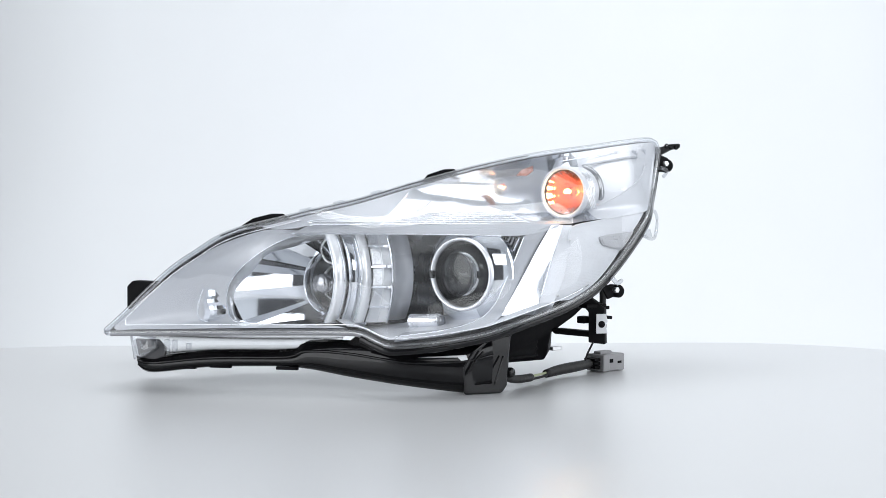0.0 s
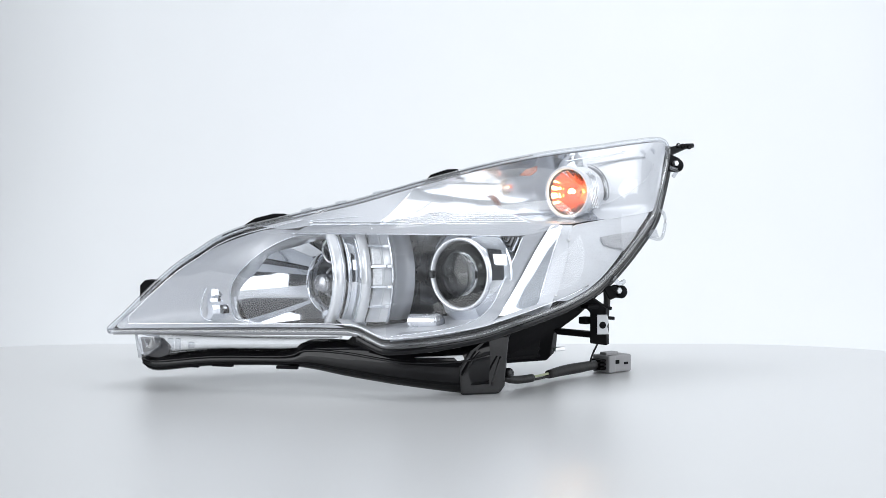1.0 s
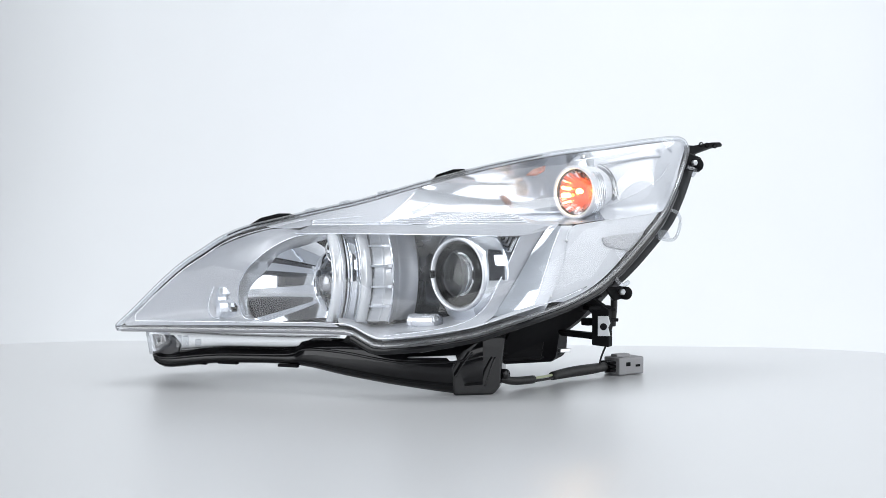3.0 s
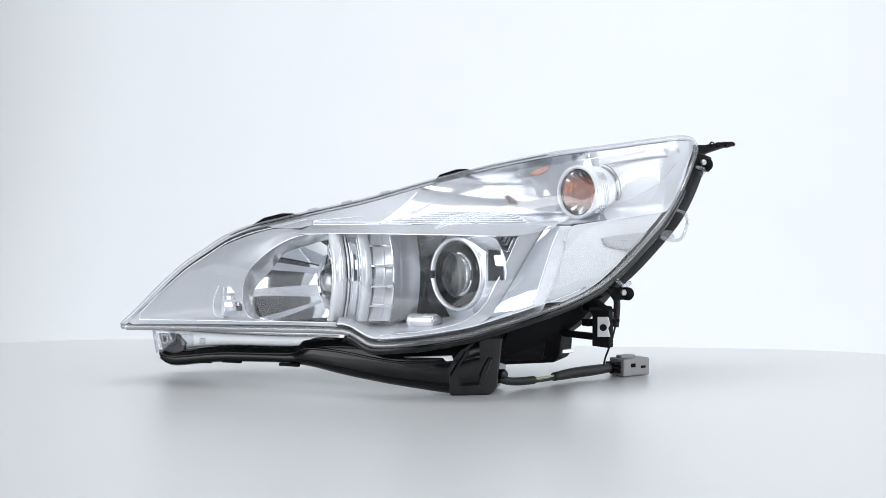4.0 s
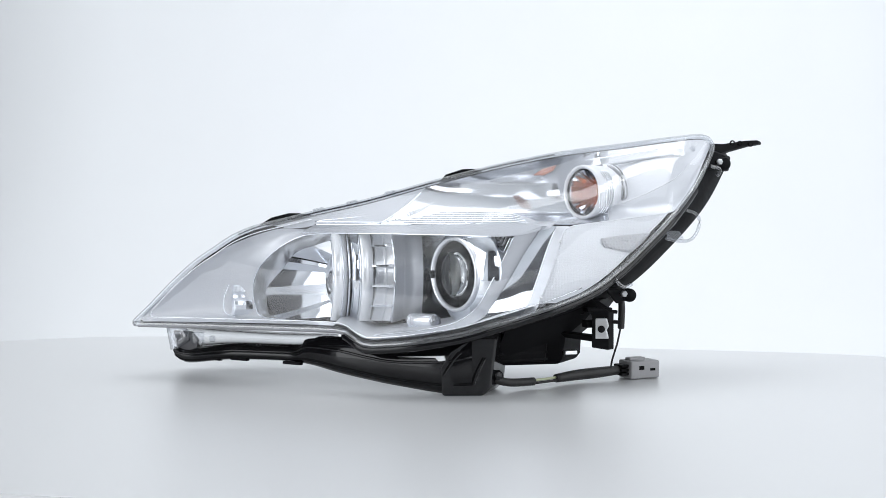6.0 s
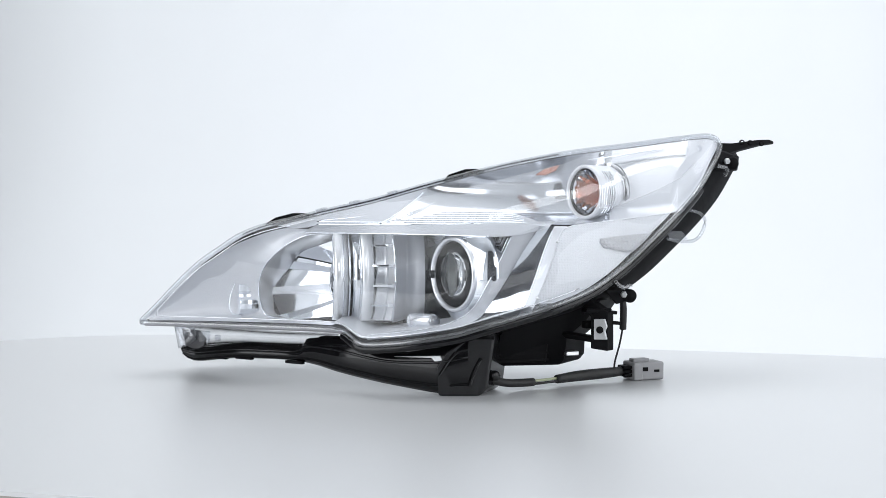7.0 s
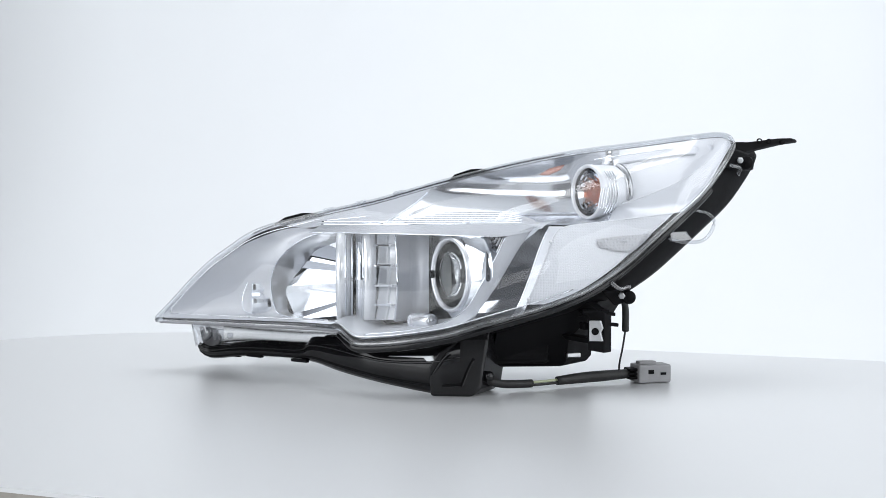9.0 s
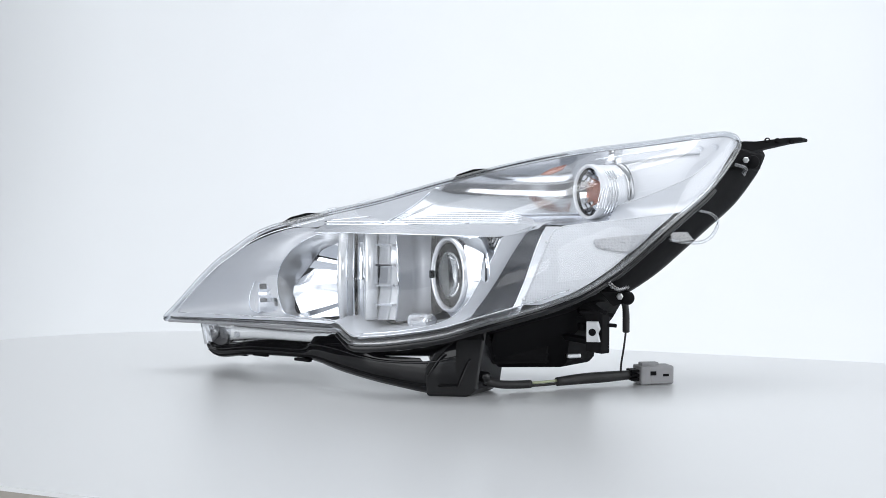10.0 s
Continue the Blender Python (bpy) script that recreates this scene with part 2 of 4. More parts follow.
# ---- setting ----
def setting():
    # sweep of white paper: studio floor, cove and back wall in one sheet
    prof = [(-2.6, -0.75), (0.9, -0.75)]
    for k in range(1, 13):
        a = radians(90 * k / 12)
        prof.append((0.9 + 1.4 * math.sin(a), -0.75 + 1.4 * (1 - math.cos(a))))
    prof += [(2.3, 1.4), (2.3, 2.6)]
    lines = [[(x * 1000, y * 1000, z * 1000) for x in (-1.7, -0.85, 0, 1.5, 3.0)] for y, z in prof]
    tagged(thick(link("backdrop", loft(lines), PAPER), 6, 0), "seamless white paper studio backdrop sweep", "backdrop", kind="structure")
    # walls and ceiling out of view, added to shape bounce light and reflections
    tagged(soften(link("bounce_wall_left", block((-3050, -1440, 900), 60, 2420, 3500), PAPER), 2), "added white side wall out of view, a bounce reflector", "wall", kind="structure")
    tagged(soften(link("reflection_wall_left", block((-3050, 1100, 900), 60, 2650, 3500), DARKWALL), 2), "added dark side wall out of view, for dark reflections", "wall", kind="structure")
    tagged(soften(link("gap_wall_back", block((0, 2460, 900), 6200, 60, 3500), DARKWALL), 2), "added dark wall behind the paper, keeps outside light out", "wall", kind="structure")
    tagged(soften(link("floor", block((0, -150, -800), 6200, 5300, 60), DARKWALL), 2), "dark studio floor under the paper", "floor", kind="structure")
    tagged(soften(link("bounce_wall_right", block((3050, 725, 900), 60, 3250, 3500), PAPER), 2), "added white side wall out of view, a bounce reflector", "wall", kind="structure")
    tagged(soften(link("bounce_wall_right_front", block((3050, -1780, 900), 60, 1756, 3500), PAPER), 2), "added white side wall out of view, a bounce reflector", "wall", kind="structure")
    tagged(soften(link("reflection_wall_front", block((0, -2680, 900), 1900, 60, 3500), DARKWALL), 2), "added dark wall behind the camera, for dark reflections", "wall", kind="structure")
    for x in (-2027, 2027):
        tagged(soften(link("bounce_wall_front", block((x, -2680, 900), 2146, 60, 3500), PAPER), 2), "added white wall behind the camera, a bounce reflector", "wall", kind="structure")
    tagged(soften(link("ceiling", block((0, -150, 2680), 6200, 5000, 60), PAPER), 2), "added white ceiling out of view, a bounce reflector", "ceiling", kind="structure")


setting()


def display_table():
    e = tagged(new("turntable"), "white satin board on a slowly turning round stand", "turntable")
    x0, x1, y0, y1, r = -700, 640, -534, 380, 300
    pts = []
    for cx, cy, a in ((x1 - r, y1 - r, 0), (x0 + r, y1 - r, 90), (x0 + r * 0.2, y0 + r * 0.2, 180), (x1 - r, y0 + r, 270)):
        rr = r * 0.2 if a == 180 else r
        for k in range(17):
            b = radians(a + 90 * k / 16)
            pts.append((cx + rr * math.cos(b), cy + rr * math.sin(b)))
    t = radians(-11.3)
    pts = [(x * math.cos(t) - y * math.sin(t), x * math.sin(t) + y * math.cos(t)) for x, y in pts]
    part("board_top", loft([[(x, y, -3) for x, y in pts], [(x, y, 0) for x, y in pts]], True, True), TABLE, e, "white satin laminate top", smooth=False)
    part("board_edge", loft([[(x, y, -21) for x, y in pts], [(x, y, -3.05) for x, y in pts]], True, True), EDGE, e, "grey-brown raw board edge", smooth=False)
    part("pedestal", revolve([(0.01, -21.1), (90, -21.1), (90, -40), (60, -46), (60, -700), (180, -735), (180, -750), (0.01, -750)], (0, 0, 0), (0, 0, 1), 40), BLACK, e, "black round stand")
    return e


TURNTABLE = display_table()

# ---- the headlamp ----
# forward way of the car, in the headlamp's space
FWD = Vector((-math.sin(radians(49.5)), -math.cos(radians(49.5)), 0))
SIDE = Vector((math.cos(radians(49.5)), -math.sin(radians(49.5)), 0))
UP = Vector((0, 0, 1))

Z_TOP = pchip([-308, -294, -265, -242, -224, -202, -179, -150, -117, -72, -4, 76, 134, 194, 243, 272, 281, 285.5], [52, 65, 94, 114, 126, 140, 149, 156, 164, 174, 193, 213, 224, 232, 239, 242, 239.5, 233])
Z_BOT = pchip([-308, -262, -144, -88, -81, -71, -57, -34, -3, 28, 59, 90, 123, 151, 180, 210, 232, 257, 274, 284, 285.5], [50, 51, 53, 54, 53, 48, 42.5, 44, 48, 53, 62, 71, 81, 92, 111, 138, 159, 184, 208, 226, 231])
Y_TOP = pchip([-308, -220, -144, 19, 100, 200, 285.5], [50, 42, 38, 50, 62, 90, 119])
Y_BOT = pchip([-308, -200, -83, -60, 0, 50, 104, 150, 179, 230, 257, 285.5], [50, 5, -51, -72, -86, -85, -72, -45, -22, 17, 66, 117])
BULGE = pchip([-308, -200, -131, -50, 78, 123, 161, 210, 285.5], [0, 12, 18, 35, 47, 47, 36, 17, 0])


def skin(x, u, off=0.0):
    """The lens's surface: u from its lower to its upper edge, off to the inside."""
    zb, zt, yb, yt = Z_BOT(x), Z_TOP(x), Y_BOT(x), Y_TOP(x)
    return Vector((x, yb + (yt - yb) * u - BULGE(x) * 4 * u * (1 - u) + off, zb + (zt - zb) * u))


def skin_z(x, z, off=0.0):
    zb, zt = Z_BOT(x), Z_TOP(x)
    return skin(x, min(max((z - zb) / max(zt - zb, 0.5), 0), 1), off)


def spread(a, b, n):
    """n + 1 places from a to b, closer together at the ends."""
    return [a + (b - a) * (0.5 - 0.5 * math.cos(math.pi * k / n)) for k in range(n + 1)]


def outline(n=110, inset=0.0):
    xs = spread(-308, 285.5, n)
    low, high = [skin(x, 0) for x in xs], [skin(x, 1) for x in reversed(xs)]
    return low + high[1:-1]


HEADLAMP = tagged(new("car_headlamp"), "clear-lens chrome and black car headlamp unit resting on a white board", "car headlamp")


def lens_cover():
    xs = spread(-307.9, 285.4, 150)
    us = spread(0, 1, 40)
    ob = part("lens_cover", loft([[skin(x, u) for x in xs] for u in us]), LENS, HEADLAMP, "clear polycarbonate lens")
    ob.visible_shadow = False
    edge = outline()
    rim = part("lens_rim", tube([p + Vector((0, 1.5, 0)) for p in edge], 2.7, 8, True), RIM, HEADLAMP, "thick clear moulded lens edge")
    rim.visible_shadow = False
    # inner weld line that follows the edge
    xs = spread(-290, 274, 90)
    low, high = [], []
    for x in xs:
        h = Z_TOP(x) - Z_BOT(x)
        k = min(7.0 / h, 0.45)
        low.append(skin(x, k, 3))
        high.append(skin(x, 1 - k * 0.8, 3))
    inner = low[:62][::-1] + high[:34]
    part("weld_line", tube(inner, 0.55, 6), SATIN, HEADLAMP, "bright line along the lens edge")
    for off, z, r, x0, x1 in ((7, 0.4, 0.9, -200, 120), (3, -7.5, 0.5, -225, 60)):
        line = [skin(x, 1) + Vector((0, off, z)) for x in spread(x0, x1, 70)]
        part("edge_seam", tube(line, r, 6), BLACK, HEADLAMP, "dark seam along the upper lens edge")


lens_cover()


def housing():
    edge = outline(90)
    c = Vector((20, 0, 118))

    def ring(off, k, drop=0.0):
        return [Vector((c.x + (p.x - c.x) * k, c.y + (p.y - c.y) * k, c.z + (p.z - c.z) * k)) + Vector(off) for p in edge]

    lines = [ring((0.5, 8, -0.8), 0.992), ring((2, 11, -1.5), 0.993), ring((5, 16, -2.5), 0.993), ring((15, 30, -5), 0.99), ring((28, 54, -8), 0.985), ring((37, 72, -9), 0.94), ring((52, 118, -6), 0.72), ring((60, 140, -4), 0.45)]
    part("housing_shell", loft(lines, True), BLACK, HEADLAMP, "black moulded plastic back housing")
    part("housing_back", loft([ring((60, 140, -4), 0.45), ring((62, 142, -4), 0.05)], True, True), BLACK, HEADLAMP, "black moulded plastic back plate")
    # groove that holds the lens along its lower edge
    low = [skin(x, 0) + Vector((0, 5, -4.5)) for x in spread(-80, 262, 80)]
    # shadow under the lens's lower edge, drawn as a grey tube
    line = [skin(x, 0) + Vector((0, 3.5, -2.2)) for x in spread(-304, -78, 50)]
    part("edge_shadow_line", tube(line, 1.5, 6), GREYPLUG, HEADLAMP, "thin grey line drawn as shadow under the lens")
    part("lens_groove", tube(low, 4.2, 8, False), GLOSSBLACK, HEADLAMP, "glossy black lens channel")


housing()


def chamber():
    # floor and roof of the lower chamber
    xs = spread(-92, 95, 50)
    part("chamber_floor", loft([[skin(x, 0.03, 3) + Vector((0, d, 2 + d * 0.02)) for x in xs] for d in (0, 8, 25, 60, 120)]), PAN, HEADLAMP, "pale silver chamber floor")
    bar = curve([(-134, 26, 144), (-60, 2, 144), (10, -24, 143.5), (76, -47, 143)], 40)
    part("chamber_roof", loft([[p + Vector((d * 0.5, d, 0)) for p in bar] for d in (1, 20, 50, 100)]), SATIN, HEADLAMP, "satin silver underside of the trim")
    back = curve([(-95, 100, 0), (-40, 70, 0), (30, 62, 0), (110, 40, 0)], 30)
    part("chamber_back", loft([[p + Vector((0, 0, z)) for p in back] for z in (50, 100, 152)]), SATIN, HEADLAMP, "satin silver chamber back")


chamber()


def trim():
    low = curve([(-134, 30, 143.5), (-60, 4, 143.5), (10, -24, 143), (74, -46, 142.5), (112, -46, 150)], 60)
    high = curve([(-118, 19, 152), (-54, 2, 152), (10, -17, 152.5), (74, -38, 153), (116, -42, 154)], 60)
    shelf = [p + Vector((1, 6, 1.0)) for p in high]
    shelf2 = [p + Vector((4, 34, 2)) for p in high]
    inner = [p + Vector((1, 10, 0.5)) for p in low]
    crisp(part("trim_bar", loft([inner, low, [a.lerp(b, 0.5) + Vector((0, -0.5, 0)) for a, b in zip(low, high)], high, shelf, shelf2]), SILVER, HEADLAMP, "silver-grey painted horizontal trim"))
    part("trim_edge", tube(low[:48], 0.6, 6), CHROME, HEADLAMP, "bright trim edge")
    part("trim_edge", tube(high[:26], 0.6, 6), CHROME, HEADLAMP, "bright trim edge")
    part("trim_edge", tube([p + Vector((0, 2, 2.6)) for p in high[:25]], 0.6, 6), CHROME, HEADLAMP, "bright trim edge")
    # shelf with raised ribs that climbs from the trim towards the indicator bowl
    rows = []
    for k in range(7):
        path = curve([(-52 + 7 * k, 2 + 6 * k, 0), (22, -16 + 7 * k, 0), (108 - 2 * k, -35 + 8 * k, 0)], 40)
        rows.append([Vector((p.x, p.y, 153 + 1.9 * k * (1 - max(i - 32, 0) / 8 * 0.6))) for i, p in enumerate(path)])
    part("ribbed_shelf", loft(rows), SILVER, HEADLAMP, "silver-grey shelf with raised ribs")
    for row in rows[:6]:
        part("shelf_rib", tube([p + Vector((0, 0, 0.3)) for p in row[:37]], 0.65, 6), CHROME, HEADLAMP, "bright raised rib")
    # limb that sweeps down round the projector
    inn = curve([(78, -46, 142), (69, -48, 122), (56, -53, 97), (44, -58, 77), (26, -63, 64), (-6, -67, 56), (-52, -66, 51)], 44)
    out = curve([(104, -45, 152), (91, -46, 131), (72, -50, 97), (57, -57, 75), (38, -72, 62), (-4, -79, 52.5), (-54, -71, 47)], 44)
    mid = [a.lerp(b, 0.5) + Vector((-0.2, -0.8, 0)) for a, b in zip(inn, out)]
    ret = [p + Vector((20, 46, 0)) for p in inn]
    ret2 = [p + Vector((2, 5, 0)) for p in out]
    crisp(part("trim_limb", loft([ret, inn, mid, out, ret2]), SILVER, HEADLAMP, "silver-grey painted curved trim"))
    part("limb_edge", tube(inn, 0.6, 6), CHROME, HEADLAMP, "bright trim edge")
    # polished flank between limb and side panel
    zs = [152 - 84 * k / 44 for k in range(45)]
    nx, ny = pchip([66, 74, 97, 131, 152], [48, 55, 71, 91, 105]), pchip([66, 74, 97, 131, 152], [-62, -58, -52, -49, -46])
    fx, fy = pchip([66, 75, 98, 132, 152], [82, 89, 98.5, 110, 118]), pchip([66, 75, 98, 132, 152], [-59, -54, -48, -45, -42])
    near = [Vector((nx(z), ny(z), z)) for z in zs]
    far = [Vector((fx(z), fy(z), z)) for z in zs]
    part("side_channel", loft([near, [a.lerp(b, 0.33) + Vector((0, 0.6, 0)) for a, b in zip(near, far)], [a.lerp(b, 0.67) + Vector((0, 0.6, 0)) for a, b in zip(near, far)], far]), CHROME, HEADLAMP, "polished chrome flank")
    px = pchip([66, 82, 98, 124, 146, 151.5], [94, 102, 109, 118, 125, 130])
    edge = [skin_z(px(z), z, 7) for z in zs]
    part("channel_wall", loft([far, [a.lerp(b, 0.5) + Vector((0, -1, 0)) for a, b in zip(far, edge)], edge]), PAN, HEADLAMP, "pale strip beside the flank")
    part("channel_edge", tube(far[2:40], 0.7, 6), CHROME, HEADLAMP, "bright edge")


trim()


def side_panel():
    lines = []
    lz = pchip([82, 98, 124, 146, 151.5], [101, 108, 117, 124, 129])
    rz = pchip([82, 92, 111, 138, 157, 163], [117, 143, 172, 201, 222, 228])
    for k in range(31):
        z = 82 + 81 * k / 30
        l = lz(z) if z < 151.5 else 129 + (z - 151.5) * 8.4
        r = max(rz(z), l + 0.6)
        lines.append([skin_z(l + (r - l) * j / 30, z, 6) for j in range(31)])
    p = part("side_reflector", loft(lines), COMB, HEADLAMP, "frosted prismatic side reflector panel")
    thick(p, 1.5, 0)
    border = [ln[0] for ln in lines] + [ln[-1] for ln in lines[::-1]]
    part("panel_border", tube([q + Vector((0, -1, 0)) for q in border], 0.7, 6, True), PAN, p, "pale panel border")
    patch = [(161, 140), (176, 142), (195, 143.5), (210, 144.5), (205, 139), (199, 133), (191, 126.5), (176, 129), (164, 132), (161.5, 136)]
    thick(part("honeycomb_patch", loft([[skin_z(185 + (x - 185) * k, 136.5 + (z - 136.5) * k, 3.6) for x, z in patch] for k in (1.0, 0.66, 0.33, 0.02)], True), COMB2, p, "grey honeycomb reflector patch"), 1, 0)
    for x, z in ((121, 138), (103, 87)):
        part("pin", revolve([(0.01, 2.4), (1.3, 2), (1.6, 0), (1.6, -2)], skin_z(x, z, 4), (0, -1, 0), 12), STEEL, p)


side_panel()


def upper_reflector():
    low = pchip([-210, -180, -150, -118, 20, 118, 128, 165, 240, 284], [126, 132, 140, 151, 153, 153, 152.5, 156.3, 166, 232])
    w = pchip([-210, -118, -54, 20, 75, 120, 150, 174, 200, 240, 284], [4, 6, 8, 46, 82, 100, 92, 30, 15, 9, 3])

    def at(x, v):
        zl, zt = max(low(x), Z_BOT(x) + 1), Z_TOP(x) - 3
        zl = min(zl, zt - 0.5)
        return skin_z(x, zl + (zt - zl) * v, 4 + w(x) * (1 - v**2.2) * min((v + 0.01) / 0.14, 1) ** 0.5)

    def sheet(x0, x1, n, m):
        return [[at(x0(j / m) + (x1(j / m) - x0(j / m)) * k / n, j / m) for j in range(m + 1)] for k in range(n + 1)]

    def slant(v):
        return -54 + 44 * v

    def behind(v):
        return 170 + 4 * v

    part("silver_bezel", loft(sheet(lambda v: -128 - 34 * v, slant, 40, 16)), SILVER, HEADLAMP, "flat silver-grey painted bezel")
    part("indicator_bowl", loft(sheet(slant, behind, 56, 34)), MIRROR, HEADLAMP, "mirror-bright indicator bowl")
    part("outer_shelf", loft(sheet(behind, lambda v: 283, 40, 30)), PALE, HEADLAMP, "pale silver panel behind the indicator")
    part("bezel_fold", tube([at(slant(j / 20), j / 20) + Vector((0, -0.8, 0)) for j in range(19)], 0.7, 6), CHROME, HEADLAMP, "bright fold between bezel and bowl")
    # valley line from the tube to the outer corner, and the ridge under the roof
    part("shelf_fold", tube([p + Vector((0, -0.5, 0)) for p in curve([(176, 22, 171), skin_z(189, 175, 13), skin_z(216, 186, 10), skin_z(243, 200, 8), skin_z(258, 214, 7)], 30)], 0.6, 6), PALE, HEADLAMP, "soft fold line")
    part("roof_ridge", tube(curve([skin_z(176, 212, 10), skin_z(205, 217, 7), skin_z(232, 221, 6), skin_z(248, 222, 6)], 24), 1.2, 8), SILVER, HEADLAMP, "ridge under the lens's upper edge")
    # grooved strip in front of the tube
    for k in range(4):
        part("groove_rib", tube([skin_z(160 + 2.2 * k + 2 * j / 8, 168 + 25 * j / 8, 3) for j in range(9)], 0.5, 6), SATIN, HEADLAMP)


upper_reflector()


def low_beam():
    """Pleated paraboloid behind a rounded collar, bulb, its shield and the pan round them."""
    b = Vector((-95, 50, 94))
    f = 36.0
    edges = [0, 34, 62, 90, 112, 138, 150, 165, 168, 174, 186, 204, 209, 232, 254, 280, 318, 360]
    bowl = part("main_reflector", revolve([(8, -f), (19, -33), (20.5, -31)], b, FWD, 48), CHROME, HEADLAMP, "chrome pleated main-beam reflector")
    for i, (a0, a1) in enumerate(zip(edges, edges[1:])):
        lines = []
        for k in range(7):
            a = radians(a0 + (a1 - a0) * k / 6)
            far = 98 if math.cos(a) < 0 else 98 - 56 * math.cos(a)
            far = min(far, 46 / max(abs(math.sin(a)), 0.01))
            tilt = (k / 6 - 0.5) * (1 if i % 2 else -1) * radians(a1 - a0) * 0.3
            row = []
            for j in range(13):
                r = 20 + (far - 20) * j / 12
                row.append(b + (SIDE * math.cos(a) + UP * math.sin(a)) * r + FWD * (r * r / (4 * f) - f + r * tilt))
            lines.append(row)
        part("reflector_facet", loft(lines), CHROME, bowl)
    part("bulb_socket", revolve([(9, -29), (12, -28), (24, -26)], b, FWD, 40), GLOSSBLACK, bowl, "black socket round the bulb")
    part("bulb_sleeve", revolve([(20, -32), (25, -22), (27.5, -10), (30.5, 0), (31.3, 0.4), (30.8, -1.5), (28.5, -10), (26, -22)], b, FWD, 36, -70, 70), CHROME, bowl, "chrome sleeve round the bulb")
    # collar: a rounded front edge and a band that falls back to the reflector
    n = 90
    rim = curve([(-92, 26, 143), (-112, 28, 142.5), (-132, 34, 140.5), (-155, 42, 130), (-176, 56, 113), (-187, 70, 98), (-191, 78, 84), (-190, 82, 68), (-184, 82, 56), (-160, 62, 54), (-126, 38, 54.5), (-97, 18, 55)], n)
    ins = curve([(-92, 62, 138), (-108, 66, 135), (-124, 70, 130), (-149, 95, 121), (-164, 98, 103), (-174, 104, 93), (-180, 107, 81), (-181, 104, 66), (-176, 96, 55.5), (-152, 80, 52), (-124, 60, 51.5), (-95, 42, 51)], n)
    lines = [[r.lerp(e, a) + Vector((0, -3 * math.sin(math.pi * a), 0)) for r, e in zip(rim, ins)] for a in (0, 0.08, 0.3, 0.5, 0.7, 0.92, 1)]
    part("bowl_collar", loft(lines), RIBWHITE, bowl, "bright collar round the main-beam bowl")
    part("collar_edge", tube(rim[4:84], 0.7, 6), CHROME, bowl)
    # pale pan that widens from the collar to the edge of the lens
    edge = curve([(-62, 16, 143.4), (-100, 24, 144), (-132, 34, 147), skin(-165, 0.93, 5), skin(-220, 0.93, 4), skin(-280, 0.9, 3), skin(-301, 0.5, 2), skin(-280, 0.1, 3), skin(-200, 0.04, 4), skin(-130, 0.035, 5), skin(-92, 0.03, 6)], n)
    lines = []
    for k in range(13):
        a = k / 12
        lines.append([r.lerp(e, a) + Vector((0, 9 * math.sin(math.pi * a), 0)) for r, e in zip(rim, edge)])
    part("inner_pan", loft(lines), PAN, HEADLAMP, "pale silver pan round the main-beam bowl")
    bulb = part("main_bulb", revolve([(0.01, 12), (5, 11), (7, 7), (7, -8), (9, -10), (9, -30), (0.01, -30)], b, FWD, 24), LIGHTGUIDE, HEADLAMP, "small clear halogen bulb")
    part("bulb_shield", revolve([(0.01, 14.5), (6, 14), (9.2, 12), (10, 9), (10, -6), (9.4, -6), (9.4, 9)], b, FWD, 28), DARKMETAL, bulb, "round metal bulb cap")
    for s in (-1, 1):
        part("shield_arm", tube(curve([b + FWD * 4 + UP * 9.5 * s, b - FWD * 4 + UP * 15 * s, b - FWD * 22 + UP * 19 * s], 8), 1.2, 6), STEEL, bulb)
    part("spring_wire", tube(curve([b + FWD * 8 + SIDE * 6 + UP * 46, b + FWD * 12 + SIDE * 2 + UP * 34, b + FWD * 14 + SIDE * 10 + UP * 23, b + FWD * 10 + SIDE * 18 + UP * 20], 20), 1.1, 6), STEEL, bulb, "bent spring wire over the bulb")
    # small chrome catch before the collar: hood, step and rounded lower face
    n = Vector((-203, 80, 88))
    d, w = Vector((0.55, -0.83, 0)), Vector((0.83, 0.55, 0))
    prof = [(-7, 1), (0, 1.5), (3.5, 0), (3.6, -7), (1.5, -9.5), (2.5, -13), (5, -16), (6.4, -20), (6.2, -25), (4, -29), (0, -31.5)]
    lines = [[n + w * s + d * (a - 0.012 * s * s) + UP * z for a, z in prof] for s in (-10, -6, -2, 2, 6, 10)]
    lines = [[p - d * 9 for p in lines[0]]] + lines + [[p - d * 9 for p in lines[-1]]]
    soften(part("chrome_catch", loft(lines), CHROME, HEADLAMP, "small stepped chrome catch", smooth=False), 0.5)
    part("catch_ring", tube(curve([n + w * -14 + UP * 2, n + w * -19 + UP * -14 - d * 2, n + w * -18 + UP * -28 - d * 2, n + w * -6 + UP * -33], 20), 0.7, 6), CHROME, HEADLAMP, "fine bright line round the catch")


low_beam()


